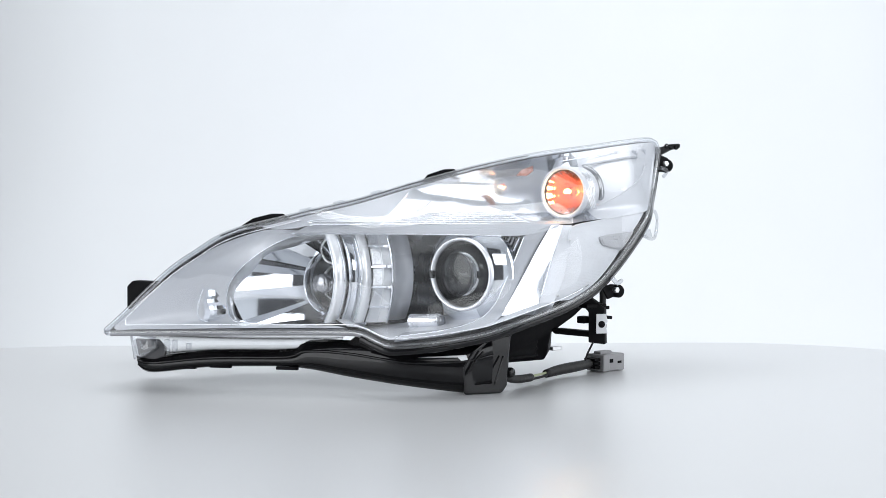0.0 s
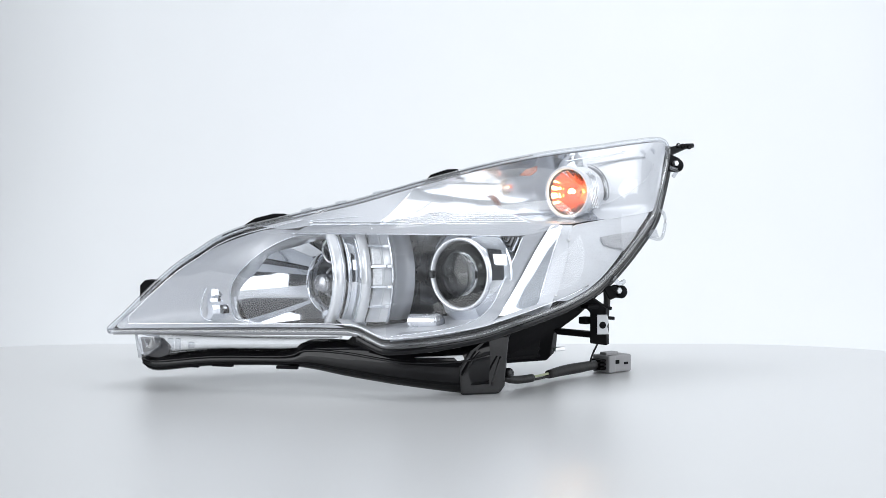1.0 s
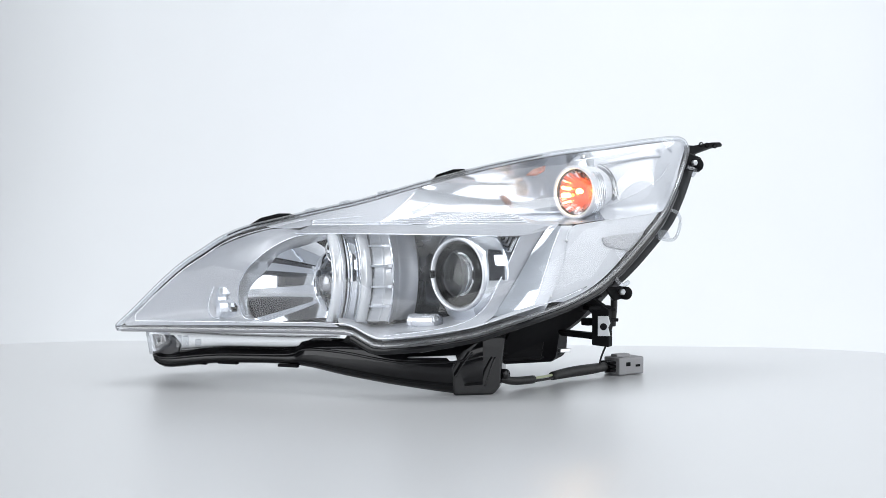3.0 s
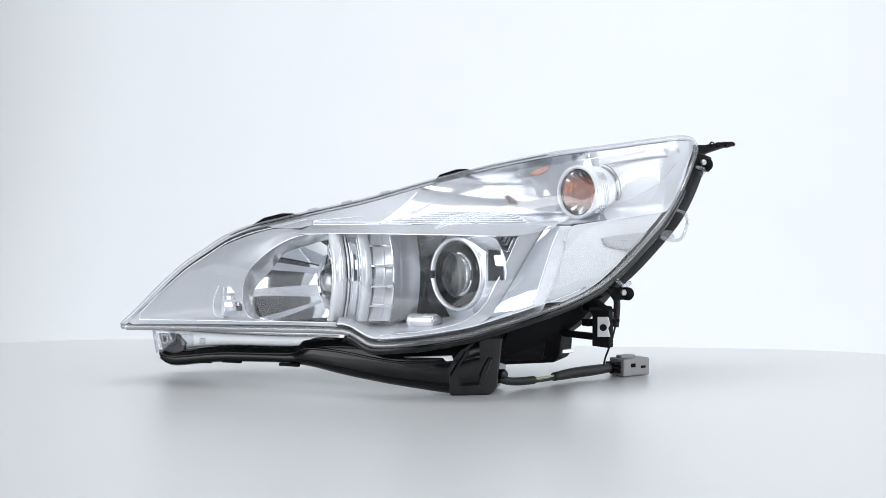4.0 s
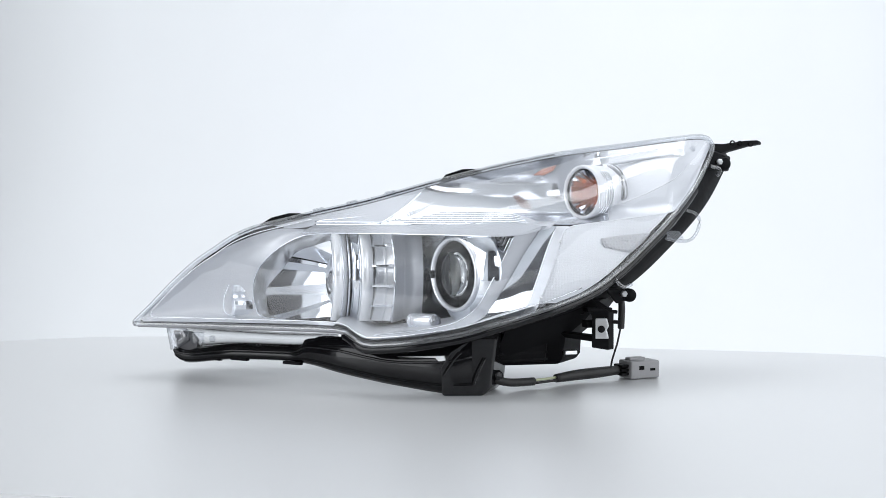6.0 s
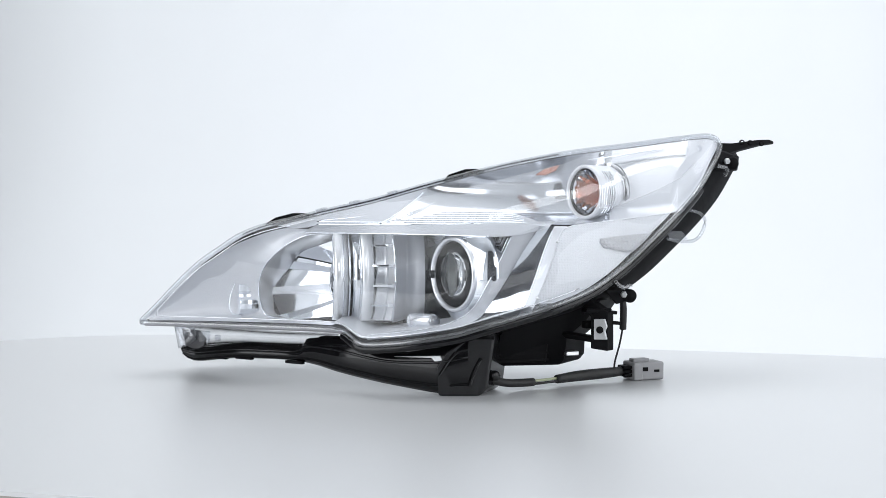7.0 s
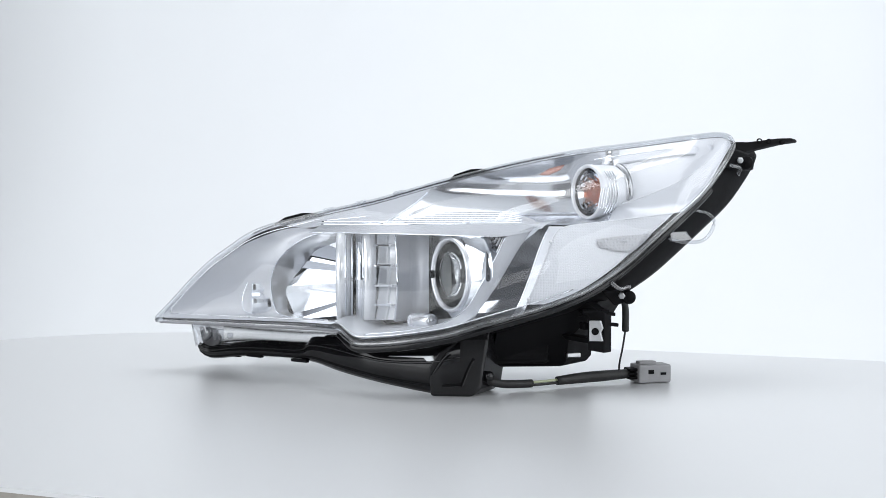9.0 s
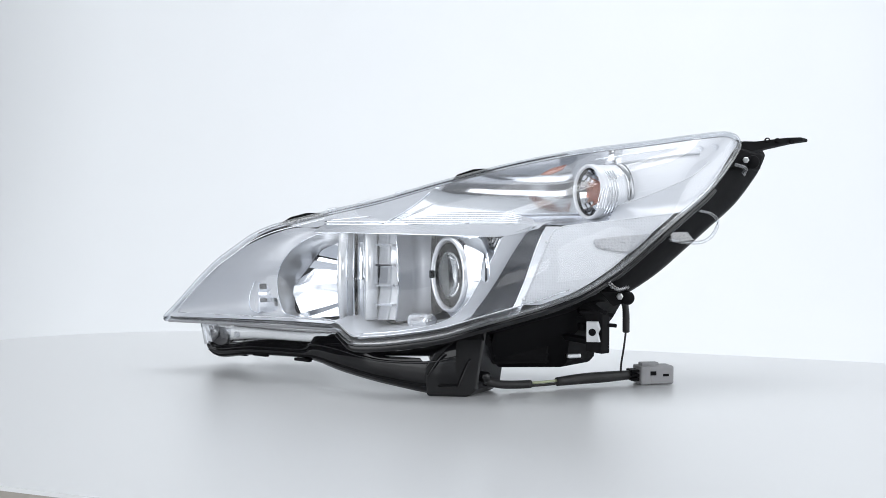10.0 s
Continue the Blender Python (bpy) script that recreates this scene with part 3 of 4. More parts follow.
def light_column():
    """Bowed upright ribs, the position light's cells and the wall towards the projector."""
    back = Vector((0.35, 0.94, 0))

    def col(s, z, d=0.0):
        g = 1 - ((z - 101) / 43) ** 2
        a, c = Vector((-91 + 5.5 * g, 18 - 20 * g, z)), Vector((-42.5 + 4.7 * g, 17 - 7 * g, z))
        return a.lerp(c, s) + back * d

    def strip(prof, z0=57, z1=143.5, n=22):
        return loft([[col(s, z0 + (z1 - z0) * k / n, d) for k in range(n + 1)] for s, d in prof])

    for nm, prof, mat, lab in (
            ("outer_rib", [(-0.34, 30), (-0.3, 8), (-0.24, 1.5), (-0.17, -1.2), (-0.09, -0.8), (-0.04, 1), (-0.03, 12)], RIBWHITE, "bright rounded outer rib"),
            ("mirror_strip", [(-0.02, 12), (0.03, 9.5), (0.3, 4), (0.315, 9)], CHROME, "flat chrome strip"),
            ("inner_rib", [(0.315, 8), (0.32, 0.6), (0.36, -1.0), (0.44, -1.6), (0.50, 0), (0.53, 7)], RIBWHITE, "bright inner rib")):
        part(nm, strip(prof), mat, HEADLAMP, lab)
    # shade in the gaps between the ribs, drawn as black tubes
    for s, d in ((0.0, 9.5), (0.525, 6.5)):
        part("gap_shade", tube([col(s, 58 + 84 * k / 24, d) for k in range(25)], 1.6, 6), BLACK, HEADLAMP, "black line drawn as shade between the ribs")
    for s, d, r in ((0.065, 2.5, 0.9), (0.32, -0.2, 1.0), (1.0, 0, 1.1), (-0.035, 0.2, 0.7), (-0.28, 5, 0.8)):
        part("bright_line", tube([col(s, 57 + 86 * k / 24, d) for k in range(25)], r, 6), CHROME, HEADLAMP)
    zs = [57, 72.5, 92, 112, 131.5, 143.5]
    for z0, z1 in zip(zs, zs[1:]):
        rows = []
        for s, d in ((0.53, 9), (0.545, 4.5), (0.60, 2.6), (0.79, 1.8), (0.80, 4.2), (0.90, 3.4), (0.985, 2.8)):
            rows.append([col(s, z0 + (z1 - z0) * k / 6, d + 2.6 * (k / 6)) for k in range(7)])
        part("light_cell", loft(rows), RIBWHITE, HEADLAMP, "bright stepped light cell", smooth=False)
        c = [col(0.56 + 0.22 * i / 4, (z0 + z1) / 2 + v * (z1 - z0) * 0.40, 0.9 + 2.2 * (v + 1) / 2) for v in (-1, 1) for i in (range(5) if v < 0 else range(4, -1, -1))]
        soften(part("cell_window", slab(c, -back * 1.8), LIGHTGUIDE, HEADLAMP, "clear cell window", smooth=False), 0.5)
    for z in zs[1:-1]:
        rows = [[col(0.54 + 0.45 * k / 8, z + h, d) for k in range(9)] for h, d in ((0.9, 8), (0.9, 0), (-0.9, 0), (-0.9, 8))]
        part("divider", loft(rows), CHROME, HEADLAMP, "bright cell divider", smooth=False)
        soften(part("divider_stop", block(col(0.93, z, -0.6), 5, 3, 3.2, 20), SATIN, HEADLAMP), 0.5)
    # curved bright wall towards the projector
    rows = []
    for k in range(15):
        a = k / 14
        row = []
        for j in range(25):
            z = 55 + 89 * j / 24
            g = 1 - ((z - 101) / 46) ** 2
            e = Vector((-15.5 + 4 * g, 56 - 22 * g, z))
            q = Vector((-34 + 4 * g, 54 - 14 * g, z))
            if a < 0.36:
                row.append(col(1.0, z, 1.5).lerp(q, a / 0.36))
            else:
                h = (a - 0.36) / 0.64
                row.append(q.lerp(e, h) + Vector((0, -4 * math.sin(math.pi * h), 0)))
        rows.append(row)
    part("polished_wall", loft(rows), PAN, HEADLAMP, "curved pale wall")
    e = rows[-1]
    rear = [e, [p + Vector((3, 14, 0)) for p in e], [p.lerp(Vector((4, 66, p.z)), 0.7) for p in e], [Vector((26, 60, p.z)) for p in e]]
    part("dark_recess", loft(rear), DARKMETAL, HEADLAMP, "dark recess beside the projector")
    part("pivot_boss", revolve([(0.01, 20), (6.4, 20), (7.4, 18.5), (7.4, -12)], (-12, -4, 59), (0.72, -0.69, 0.05), 24), SATIN, HEADLAMP, "satin round boss")
    part("boss_cap", revolve([(0.01, 3), (5.4, 3), (5.6, 0)], (2.6, -18, 60), (0.72, -0.69, 0.05), 24), DARKMETAL, HEADLAMP, "grey end of the boss")


light_column()


def projector():
    c = Vector((21, -25, 105.5))
    ring = part("projector_ring", revolve([(31.4, -9), (31.6, -1.5), (32.4, 0.6), (33.6, 1.4), (35, 1.0), (35.9, -0.6), (35.6, -4)], c, FWD, 72), BRIGHT, HEADLAMP, "polished chrome projector ring")
    part("projector_shroud", revolve([(35.2, -3.5), (38, -5), (43, -9.5), (48.5, -15), (49.6, -17), (49.2, -20), (47, -30)], c, FWD, 72), CHROME, ring, "flared chrome shroud behind the ring")
    part("dark_collar", revolve([(31.0, -2), (30.4, -6), (29.6, -12), (29.6, -15)], c, FWD, 60), GLOSSBLACK, ring, "black collar round the lens")
    a, s, w = basis(FWD)
    for ang in (-2,):
        q = s * math.cos(radians(ang)) + w * math.sin(radians(ang))
        soften(part("ring_notch", block(c + q * 33.2 + FWD * 0.6, 4, 4.4, 7.5, -49.5), GLOSSBLACK, ring, "black catch in the ring"), 0.6)
    prof = [(0.01, 5)] + [(29.2 * math.sin(radians(g)), -13 + 18 * math.cos(radians(g))) for g in range(8, 84, 8)] + [(29.2, -13), (29.2, -15), (0.01, -15)]
    part("projector_lens", revolve(prof, c, FWD, 60), OPTIC, ring, "clear thick glass projector lens")
    part("lens_holder", revolve([(29.4, -15.5), (30.4, -26)], c, FWD, 48), BLACK, ring, "black holder behind the lens")
    part("lens_barrel", revolve([(30.5, -26.1), (31, -32), (31.3, -38)], c, FWD, 48), WHITEPL, ring, "pale barrel behind the lens")
    part("projector_bowl", revolve([(31.3, -38.2), (30, -48), (24, -58), (14, -68), (0.01, -72)], c, FWD, 48), BLACK, ring, "dark bowl behind the lens")
    part("cutoff_shield", slab([c + FWD * (-50) + SIDE * p + UP * u for p, u in ((-24, -24), (24, -24), (26, -6), (6, -6), (0, -2), (-26, -2))], FWD * -2), BLACK, ring, "black cut-off shield", smooth=False)
    # dark corner with ribbed bracket beside the bezel corner
    soften(part("corner_block", slab([(52, -14, 142), (76, -36, 142), (74, -32, 130), (66, -22, 108), (60, -12, 104)], (8, 20, 0)), BLACK, HEADLAMP, "black corner block"), 0.8)
    for k in range(3):
        soften(part("corner_rib", block((66 + 2.6 * k, -32 - 1.6 * k, 137 - 2.5 * k), 2.2, 3, 15, 0, 0, 24), DARKMETAL, HEADLAMP), 0.6)
    soften(part("corner_slot", block((72.5, -39, 134), 2.4, 3, 15, 0, 0, 24), CHROME, HEADLAMP), 0.6)


projector()


def indicator():
    c = Vector((146, 36, 184))
    ring = part("indicator_ring", revolve([(23, -5), (23.4, 0), (24.5, 1.8), (26, 1.5), (27, 0), (27, -4), (26, -6)], c, FWD, 60), PAN, HEADLAMP, "silver-white indicator ring")
    part("dark_seal", revolve([(23.2, -1), (22.3, -2), (22.3, -6)], c, FWD, 48), BLACK, ring, "black seal")
    part("indicator_tube", revolve([(26.5, -5), (26.3, -20), (26, -34)], c, FWD, 60), PAN, ring, "pale tube behind the indicator")
    part("tube_step", revolve([(25.8, -28), (28.8, -29), (29.2, -33.5), (25.8, -35)], c, FWD, 40, 105, 235), DARKMETAL, ring, "grey step on the tube")
    for k in range(4):
        part("tube_rib", revolve([(26.6, -7 - 3 * k), (27.6, -7.6 - 3 * k), (26.6, -8.6 - 3 * k)], c, FWD, 30, 130, 230), SATIN, ring)
    # faceted bowl
    bm = revolve([(22.3, -4), (20.4, -8), (18.2, -12), (15.6, -16), (12.4, -20), (9, -23.5), (6.5, -26)], c, FWD, 22)
    part("facet_bowl", bm, CHROME, ring, "faceted chrome bowl", smooth=False)
    bulb = part("amber_bulb", revolve([(0.01, -2.0), (5, -2.8), (8.5, -5), (10.6, -9), (11, -14), (9.6, -19), (6.8, -23.5), (6.5, -28)], c, FWD, 28), AMBER, HEADLAMP, "amber glass indicator bulb")
    bulb.visible_shadow = False
    part("bulb_base", revolve([(7, -27), (8, -27.5), (8, -52), (0.01, -52)], c, FWD, 24), STEEL, bulb, "metal bulb base")
    part("base_cap", revolve([(2.4, -26.2), (7, -26.2), (7, -27), (2.4, -27)], c, FWD, 24), STEEL, bulb, "metal bulb base top")
    # amber reflector strip in the roof of the bowl
    strip = [(98, 201), (107, 207), (121, 211), (118, 206), (108, 201)]
    thick(part("amber_strip", loft([[skin_z(110 + (x - 110) * k, 205 + (z - 205) * k, 16) for x, z in strip] for k in (1.0, 0.5, 0.02)], True), material("amber_reflector", (0.30, 0.09, 0.05), 0.25, size=300, bump=0.3), HEADLAMP, "dull amber reflector strip"), 1, 0)
    fil = part("filament", tube(curve([c + FWD * -9 + SIDE * -3, c + FWD * -8 + UP * 2, c + FWD * -9 + SIDE * 3], 16), 1.7, 8), HOT, HEADLAMP, "glowing orange filament")
    return fil


FILAMENT = indicator()


def lens_marks():
    """Moulded lines on the inside of the lens and small pads in its corners."""
    for k in range(4):
        path = [skin_z(-40 + 32 * j / 8 + 3 * k, 156 + 2.2 * k + 12 * (j / 8) ** 1.5, 3) for j in range(9)]
        part("moulded_line", tube(path, 0.45, 5), SATIN, HEADLAMP)
    for x0, x1, z0, z1 in ((-112, -46, 150, 154), (-118, -70, 155.5, 160), (150, 226, 236 - 20, 228)):
        path = [skin_z(x0 + (x1 - x0) * j / 10, min(z0 + (z1 - z0) * j / 10, Z_TOP(x0 + (x1 - x0) * j / 10) - 3), 4) for j in range(11)]
        part("moulded_line", tube(path, 0.6, 5), CHROME, HEADLAMP)


lens_marks()


def upper_corner():
    # small moulded pegs in the far corner of the lens
    for x, z in ((248, 226), (262, 228)):
        soften(part("corner_peg", revolve([(0.01, 4), (3.5, 4), (4.2, 2), (4.2, -8)], skin_z(x, z, 10), (-0.3, -1, 0), 16), CLEARTAB, HEADLAMP), 0.6)


upper_corner()


def lower_leg():
    """Pale film strip and black rail under the inner end, running to the foot."""
    st = curve([(-284, 94, 43), (-215, 52, 44), (-150, 16, 45), (-90, -16, 47)], 40)
    sb = curve([(-277, 108, 19), (-260, 101, 22), (-208, 72, 27), (-133, 32, 30), (-94, 4, 40)], 40)
    strip = thick(part("film_strip", loft([st, [a.lerp(b, 0.5) + Vector((0, -1, 0)) for a, b in zip(st, sb)], sb]), LENS, HEADLAMP, "clear plastic strip under the lens"), 2, 0)
    end = [(-285, 95, 46), (-262, 86, 46), (-258, 84, 30), (-272, 92, 21), (-281, 98, 19)]
    thick(part("clear_end", loft([[Vector((-272, 90, 33)).lerp(Vector(p), k) + Vector((0, -5, 0)) for p in end] for k in (1, 0.5, 0.02)], True), CLEARTAB, HEADLAMP, "clear plastic end tab"), 2, 0)
    soften(part("smoked_end", slab([(-280, 98, 39), (-258, 86, 39), (-250, 83, 30), (-252, 85, 22), (-264, 93, 17), (-276, 101, 18)], (1.5, 3, 0)), SMOKE, HEADLAMP, "smoke-grey end of the strip", smooth=False), 1)
    for x, y in ((-250, 74), (-243, 70), (-230, 63)):
        soften(part("clip_tooth", block((x, y - 3, 34), 5, 5, 12 if x < -240 else 6, -30), CLEARTAB, HEADLAMP), 1)
    top = curve([(-279, 99, 22), (-262, 95, 20), (-211, 62, 27), (-140, 24, 30), (-124, 8, 40), (-90, -20, 42), (-57, -44, 38), (-30, -55, 36), (13, -64, 40), (40, -66, 48)], 60)
    low = curve([(-277, 101, 12), (-264, 98, 5), (-211, 60, 13), (-150, 26, 16), (-120, 4, 15), (-90, -20, 10.5), (-60, -36, 6), (-35, -46, 2.5), (13, -60, -3.2), (40, -58, -4.2)], 60)
    mid = [a.lerp(b, 0.5) + Vector((0, -8.5, 0)) for a, b in zip(top, low)]
    bk = Vector((8, 22, 0))
    sk = [skin(x, 0) + Vector((0, 7, -3)) for x in [-84 + 150 * k / 40 for k in range(41)]]
    sk2 = curve([(-90, -14, 38), (-57, -40, 34), (-30, -50, 32), (13, -58, 34), (62, -50, 44)], 40)
    part("lower_skirt", loft([sk, [a.lerp(b, 0.5) + Vector((0, 3, 0)) for a, b in zip(sk, sk2)], sk2]), GLOSSBLACK, HEADLAMP, "glossy black skirt under the lens")
    rail = part("lower_rail", loft([top, [a.lerp(b, 0.12) + Vector((0, -4, 0.5)) for a, b in zip(top, low)], [a.lerp(b, 0.3) + Vector((0, -7, 0)) for a, b in zip(top, low)], mid, [a.lerp(b, 0.7) + Vector((0, -7.5, 0)) for a, b in zip(top, low)], [a.lerp(b, 0.9) + Vector((0, -4, 0)) for a, b in zip(top, low)], low, [p + bk for p in low], [p + bk for p in top]], False), GLOSSBLACK, HEADLAMP, "glossy black lower rail")
    part("rail_ridge", tube([p + Vector((0, -7.5, 0)) for p in curve([a.lerp(b, 0.3) for a, b in zip(top, low)], 50)], 1.4, 6), GLOSSBLACK, rail)
    part("rail_ridge", tube([p + Vector((0, -6, 0)) for p in curve([a.lerp(b, 0.8) for a, b in zip(top, low)], 50)], 1.2, 6), BLACK, rail)
    for x, y, z in ((-232, 76, 12), (-200, 54, 14.5), (-140, 18, 15)):
        soften(part("rail_clip", block((x, y - 2, z), 22, 5, 3, -28), BLACK, rail), 0.8)
    part("white_wedge", slab([(-30, -64, 31), (14, -71, 33), (16, -71, 28), (9, -71, 28), (6, -70.5, 31)], (1, 4, 0)), WHITEPL, rail, "white plastic wedge", smooth=False)
    foot = part("foot", slab([(12, -71, -4.4), (50, -67, -4.4), (57, -60, 2), (60, -56, 26), (64, -52, 56), (40, -68, 50), (20, -73, 37), (10, -72, 22)], (12, 50, 0)), GLOSSBLACK, HEADLAMP, "glossy black foot the lamp rests on", smooth=False)
    soften(foot, 2.5, 3)
    for a, b in (((14, -73.5, 14), (30, -73, 36)), ((42, -69, 4), (52, -63, 30))):
        part("foot_rib", tube(curve([a, (Vector(a) + Vector(b)) / 2 + Vector((1, 0, 3)), b], 8), 1.0, 6), GLOSSBLACK, foot)
    part("lug", revolve([(0.01, 8), (4, 8), (5, 6), (5, -8)], (60, -46, 12), (0.7, -0.7, 0.1), 16), GLOSSBLACK, foot)


lower_leg()


def rear_gear():
    """Black ballast box, struts, metal tab, wires and the connector."""
    box = part("ballast_box", slab([(58, -25, 18), (122, 26, 14), (127, 30, 20), (128, 28, 40), (148, 8, 60), (162, -14, 82), (120, -40, 80), (70, -45, 58)], (20, 48, 0)), BLACK, HEADLAMP, "black ballast box under the housing", smooth=False)
    soften(box, 2, 2)
    soften(part("box_cover", slab([(60, -30, 22), (108, 12, 18), (112, 10, 48), (66, -36, 50)], (4, 10, 0)), BLACK, box, smooth=False), 1.5)
    soften(part("strut", slab([(122, 10, 48), (160, -18, 46), (162, -18, 40), (128, 10, 42)], (6, 12, 0)), BLACK, box, smooth=False), 1)
    soften(part("strut", slab([(148, -22, 84), (168, -24, 70), (168, -26, 34), (152, -22, 36), (152, -22, 66), (142, -18, 78)], (6, 10, 0)), BLACK, box, smooth=False), 1)
    soften(part("strut", block((158, -18, 72), 26, 12, 4, 20), BLACK, box), 1)
    tab = soften(part("metal_tab", slab([(155, -36, 65), (165, -36, 65), (167, -36, 58), (165, -36, 54), (167, -36, 46), (155, -36, 46)], (1, 3, 0)), STEEL, box, "zinc-plated steel tab", smooth=False), 0.4)
    part("tab_hole", revolve([(0.01, 0.6), (3.4, 0.6), (3.4, -1)], (160.5, -36, 55), (0, -1, 0), 18), BLACK, tab)
    soften(part("small_pin", block((134, 24, 26), 14, 5, 4, 30), STEEL, box), 0.8)
    for x, z in ((170, 70), (173, 60), (166, 54)):
        soften(part("comb_tooth", block((x, -14, z), 14, 6, 3.4, 24, 0, 6), BLACK, box), 0.8)
    # wires
    main = curve([(58, -44, 9), (75, -28, 3), (106, 0, 1.5), (140, 30, 3), (165, 46, 4), (188, 61, 5)], 40)
    part("wire_sleeve", tube(main[:14], 4.0, 10), RUBBER, HEADLAMP, "black wire sleeve")
    part("bare_wire", tube([p + Vector((0, 0, 1)) for p in main[13:21]], 1.3, 8), WIREY, HEADLAMP, "pale green wire")
    part("bare_wire", tube([p + Vector((1, -1, -1.5)) for p in main[13:21]], 1.3, 8), RUBBER, HEADLAMP, "black wire")
    part("wire_sleeve", tube(main[20:], lambda s: 4.2 + 1.2 * math.sin(3 * s), 10), RUBBER, HEADLAMP, "black wire sleeve")
    part("hanging_wire", tube(curve([(180, 14, 92), (184, 22, 74), (184, 28, 50)], 16), 3.4, 8), RUBBER, HEADLAMP, "black wire sleeve")
    part("thin_wire", tube(curve([(184, 28, 52), (181, 36, 34), (177, 48, 16), (176, 54, 5)], 20), 1.0, 8), RUBBER, HEADLAMP, "thin black wire")
    # connector
    rz = 26
    plug = soften(part("connector", block((207, 70, 5), 33, 22, 18, rz), GREYPLUG, HEADLAMP, "grey plastic wiring connector"), 2, 3)
    d = Vector((math.cos(radians(rz)), math.sin(radians(rz)), 0))
    n = Vector((d.y, -d.x, 0))
    c0 = Vector((207, 70, 5))
    soften(part("collar", block(c0 - d * 13, 10, 25, 18, rz), GREYPLUG, plug), 1.5)
    soften(part("latch", block(c0 - d * 6 + Vector((0, 0, 10)), 18, 10, 4, rz), GREYPLUG, plug), 1)
    for z in (-4, 0, 4):
        soften(part("wire_seal", block(c0 - d * 22 + Vector((0, 0, z)), 9, 16, 3, rz), BLACK, plug), 1)
    soften(part("slot", block(c0 + n * 11.0 + Vector((0, 0, 2)) - d * 5, 6, 1.2, 4, rz), BLACK, plug), 0.3)
    soften(part("mark_bar", block(c0 + n * 11.1 + d * 8, 6, 0.6, 2.5, rz), BLACK, plug), 0.2)


rear_gear()


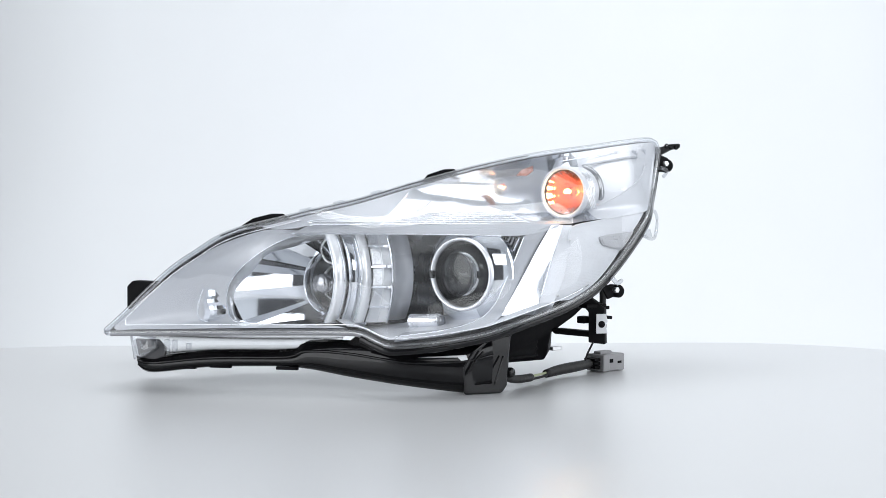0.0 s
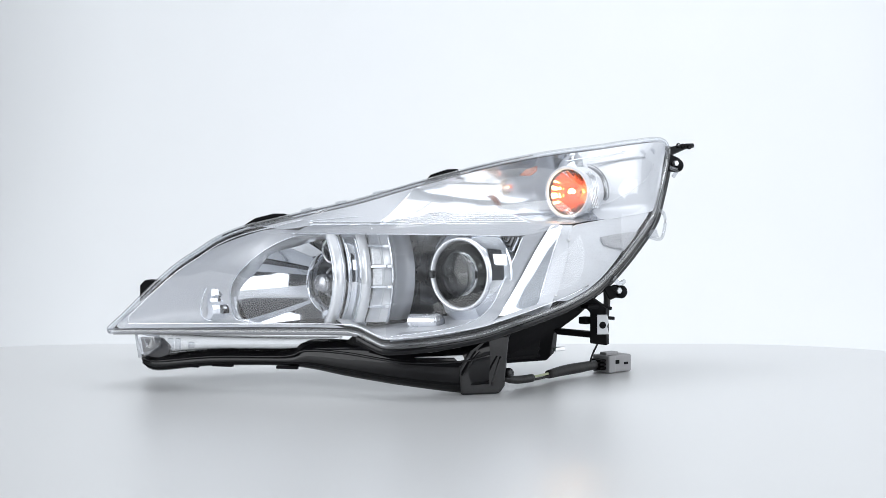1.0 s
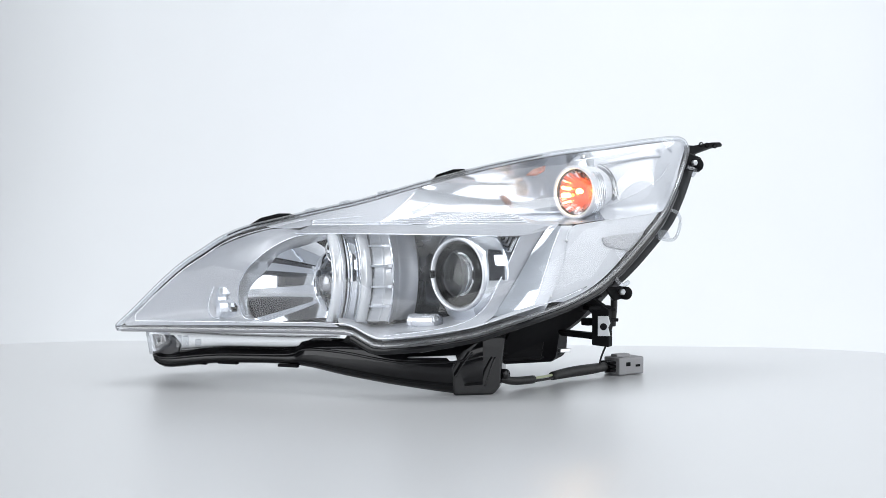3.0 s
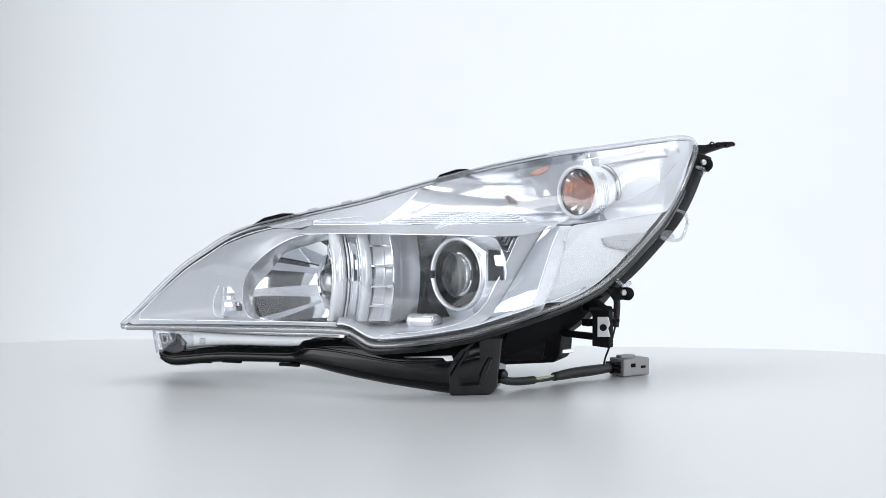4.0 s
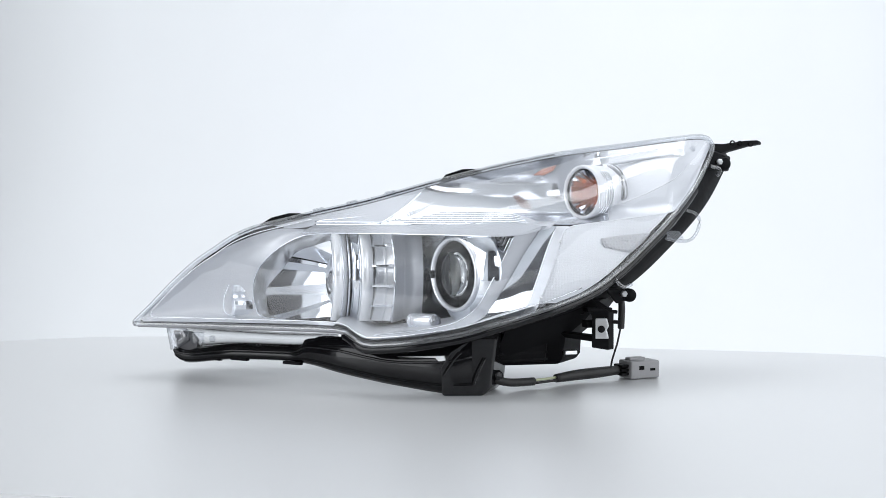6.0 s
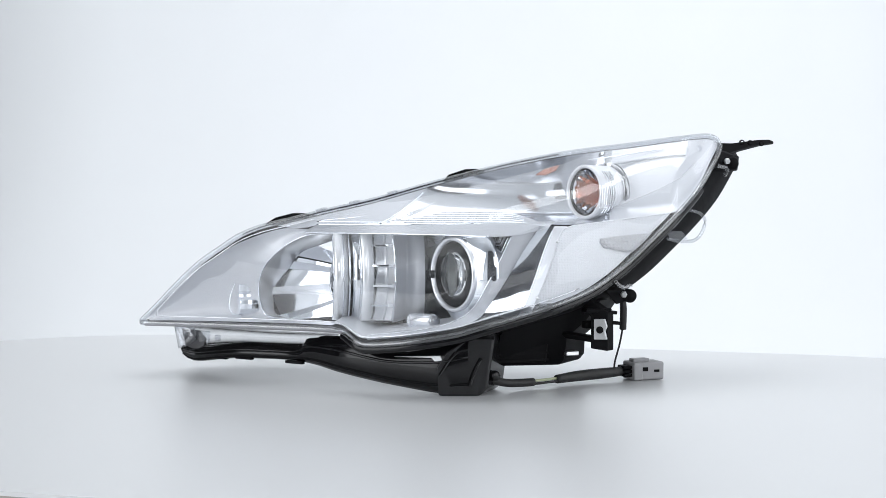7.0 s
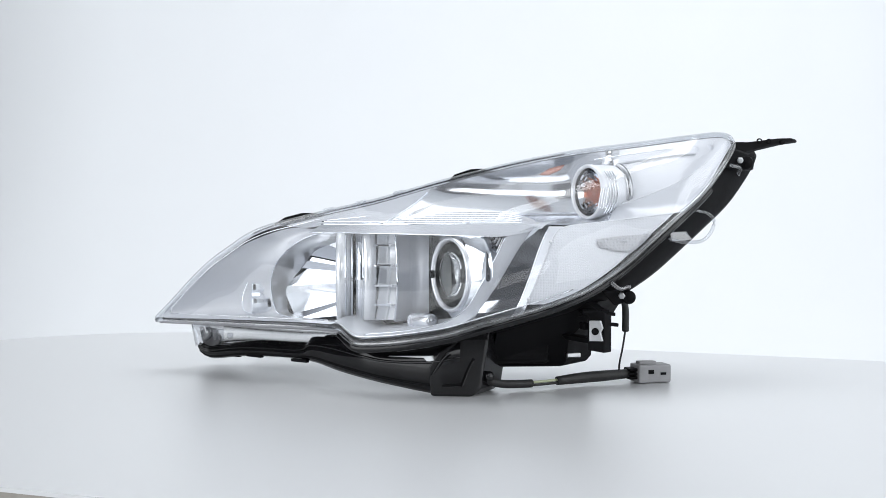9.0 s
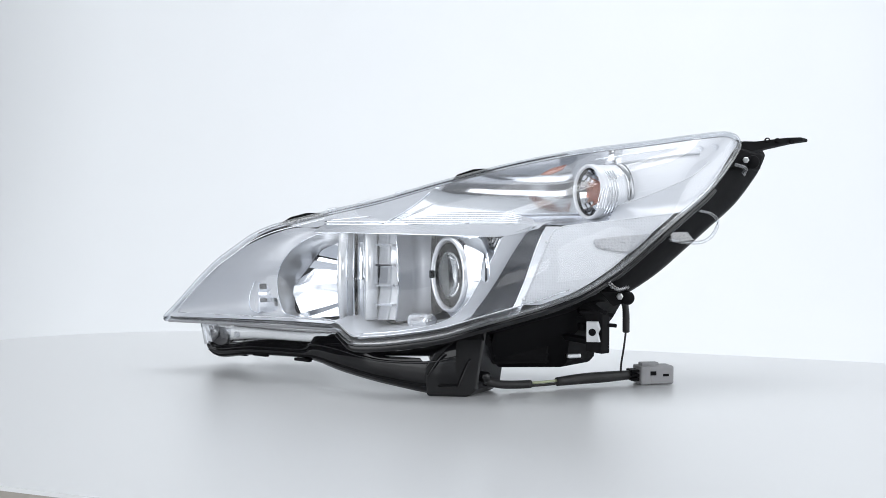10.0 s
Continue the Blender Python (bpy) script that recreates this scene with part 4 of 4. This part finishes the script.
def brackets():
    arm = part("top_bracket", slab([(286, 134, 236), (300, 146, 236), (330, 180, 241), (346, 196, 242), (348, 200, 238), (330, 184, 235), (304, 152, 228), (290, 132, 222)], (6, 14, -1)), BLACK, HEADLAMP, "black top mounting bracket", smooth=False)
    soften(arm, 1.5, 2)
    for x, y in ((312, 158), (322, 170), (336, 186)):
        part("bracket_hole", revolve([(1.6, 0.8), (3, 0.8), (3, -0.5)], (x, y - 1, 237), (0.3, -1, 0), 14), BLACK, arm)
    for c, r in (((298, 124, 214), 7), ((189, -6, 85), 6.5)):
        lug = part("bolt_lug", revolve([(0.01, 4), (r - 1, 3.6), (r, 2), (r, -12), (0.01, -12)], c, (0.25, -0.95, 0), 20), BLACK, HEADLAMP, "black bolt lug")
        bolt("bolt", Vector(c) + Vector((-6, -8, 2)), (0.1, -1, 0), 3.2, 5, STEEL, lug)
    soften(part("lug_arm", slab([(164, -24, 92), (184, -10, 91), (189, -6, 81), (176, -12, 77)], (1, 10, 0)), BLACK, HEADLAMP, "black lug arm", smooth=False), 1.5)
    soften(part("lug_arm", slab([(282, 116, 228), (300, 124, 222), (298, 124, 206), (276, 104, 208)], (8, 16, 0)), BLACK, HEADLAMP, "black lug arm", smooth=False), 1.5)
    # clear tab standing off the outer edge
    t = part("clear_loop", tube(curve([(226, 14, 139), (240, 34, 136), (254, 55, 136), (263, 71, 143), (267, 78, 155), (261, 69, 163), (250, 56, 166)], 30), 1.7, 8), CLEARTAB, HEADLAMP, "clear plastic locating loop")
    soften(part("loop_pad", slab([(226, 16, 146), (240, 33, 146), (246, 41, 138), (228, 16, 137)], (1, 2, 0)), CLEARTAB, t, smooth=False), 0.5)
    # caps that rise behind the upper edge
    for pts in ([(-180, 52, 151), (-168, 54, 158.5), (-150, 54, 163), (-138, 54, 163), (-132, 52, 158)], [(2, 58, 194), (9, 59, 202), (26, 60, 207.5), (38, 60, 208), (40, 58, 202)]):
        soften(part("top_cap", slab(pts, (10, 40, -3)), BLACK, HEADLAMP, "black cap on the housing", smooth=False), 1.5)
    for x in (-118, -84, -46):
        p = skin(x, 1)
        soften(part("edge_clip", block(p + Vector((0, 5, 2.6)), 11, 5, 3.4, 0, 0, -13), CLEARTAB, HEADLAMP, "small clear clip on the lens edge"), 0.6)
    soften(part("rear_tab", slab([(-284, 279, 54), (-284, 279, 80), (-278, 277, 86), (-190, 190, 86), (-150, 130, 100), (-150, 130, 56), (-200, 200, 54)], (8, 12, 0)), BLACK, HEADLAMP, "black rear mounting tab", smooth=False), 2)


brackets()


def housing_ribs():
    """Ribs, clips and pockets on the black parts that show below and beside the lens."""
    for k in range(6):
        z = 22 + 7 * k
        soften(part("box_fin", slab([(66 + 2 * k, -29 + k, z), (112, 14, z - 2), (112, 14, z), (66 + 2 * k, -29 + k, z + 2)], (-2, -2.5, 0)), BLACK, HEADLAMP, smooth=False), 0.4)
    for x, y, z in ((140, 2, 70), (128, 14, 58), (150, -6, 58)):
        soften(part("box_lug", block((x, y - 8, z), 10, 10, 7, 30), BLACK, HEADLAMP), 1.2)
    part("clear_drop", tube(curve([skin(170, 0) + Vector((4, 2, -3)), skin(176, 0) + Vector((6, 2, -14)), skin(186, 0) + Vector((4, 4, -20))], 10), 2.2, 8), CLEARTAB, HEADLAMP, "clear moulded drip")
    part("clear_drop", tube(curve([skin(276, 0) + Vector((6, 4, 0)), skin(278, 0) + Vector((14, 6, -6)), skin(280, 0) + Vector((10, 8, -16))], 10), 2.0, 8), CLEARTAB, HEADLAMP, "clear moulded drip")


housing_ribs()


def motions():
    rows = [(t, pose(0, 0, 0, 0, 0, 14.327 - 2.8624 * t)) for t in (0.0, 2.0, 4.0, 6.0, 8.0, 10.0)]
    walk(HEADLAMP, rows)
    walk(TURNTABLE, [(t, pose(0, 0, -0.0045) @ m) for t, m in rows])
    # the indicator goes out: its filament is drawn back into the metal base
    out = FWD * (-38 * M)
    walk(FILAMENT, [(0.0, pose(0, 0, 0)), (3.1, pose(0, 0, 0)), (3.2, pose(*out)), (10.0, pose(*out))])


motions()
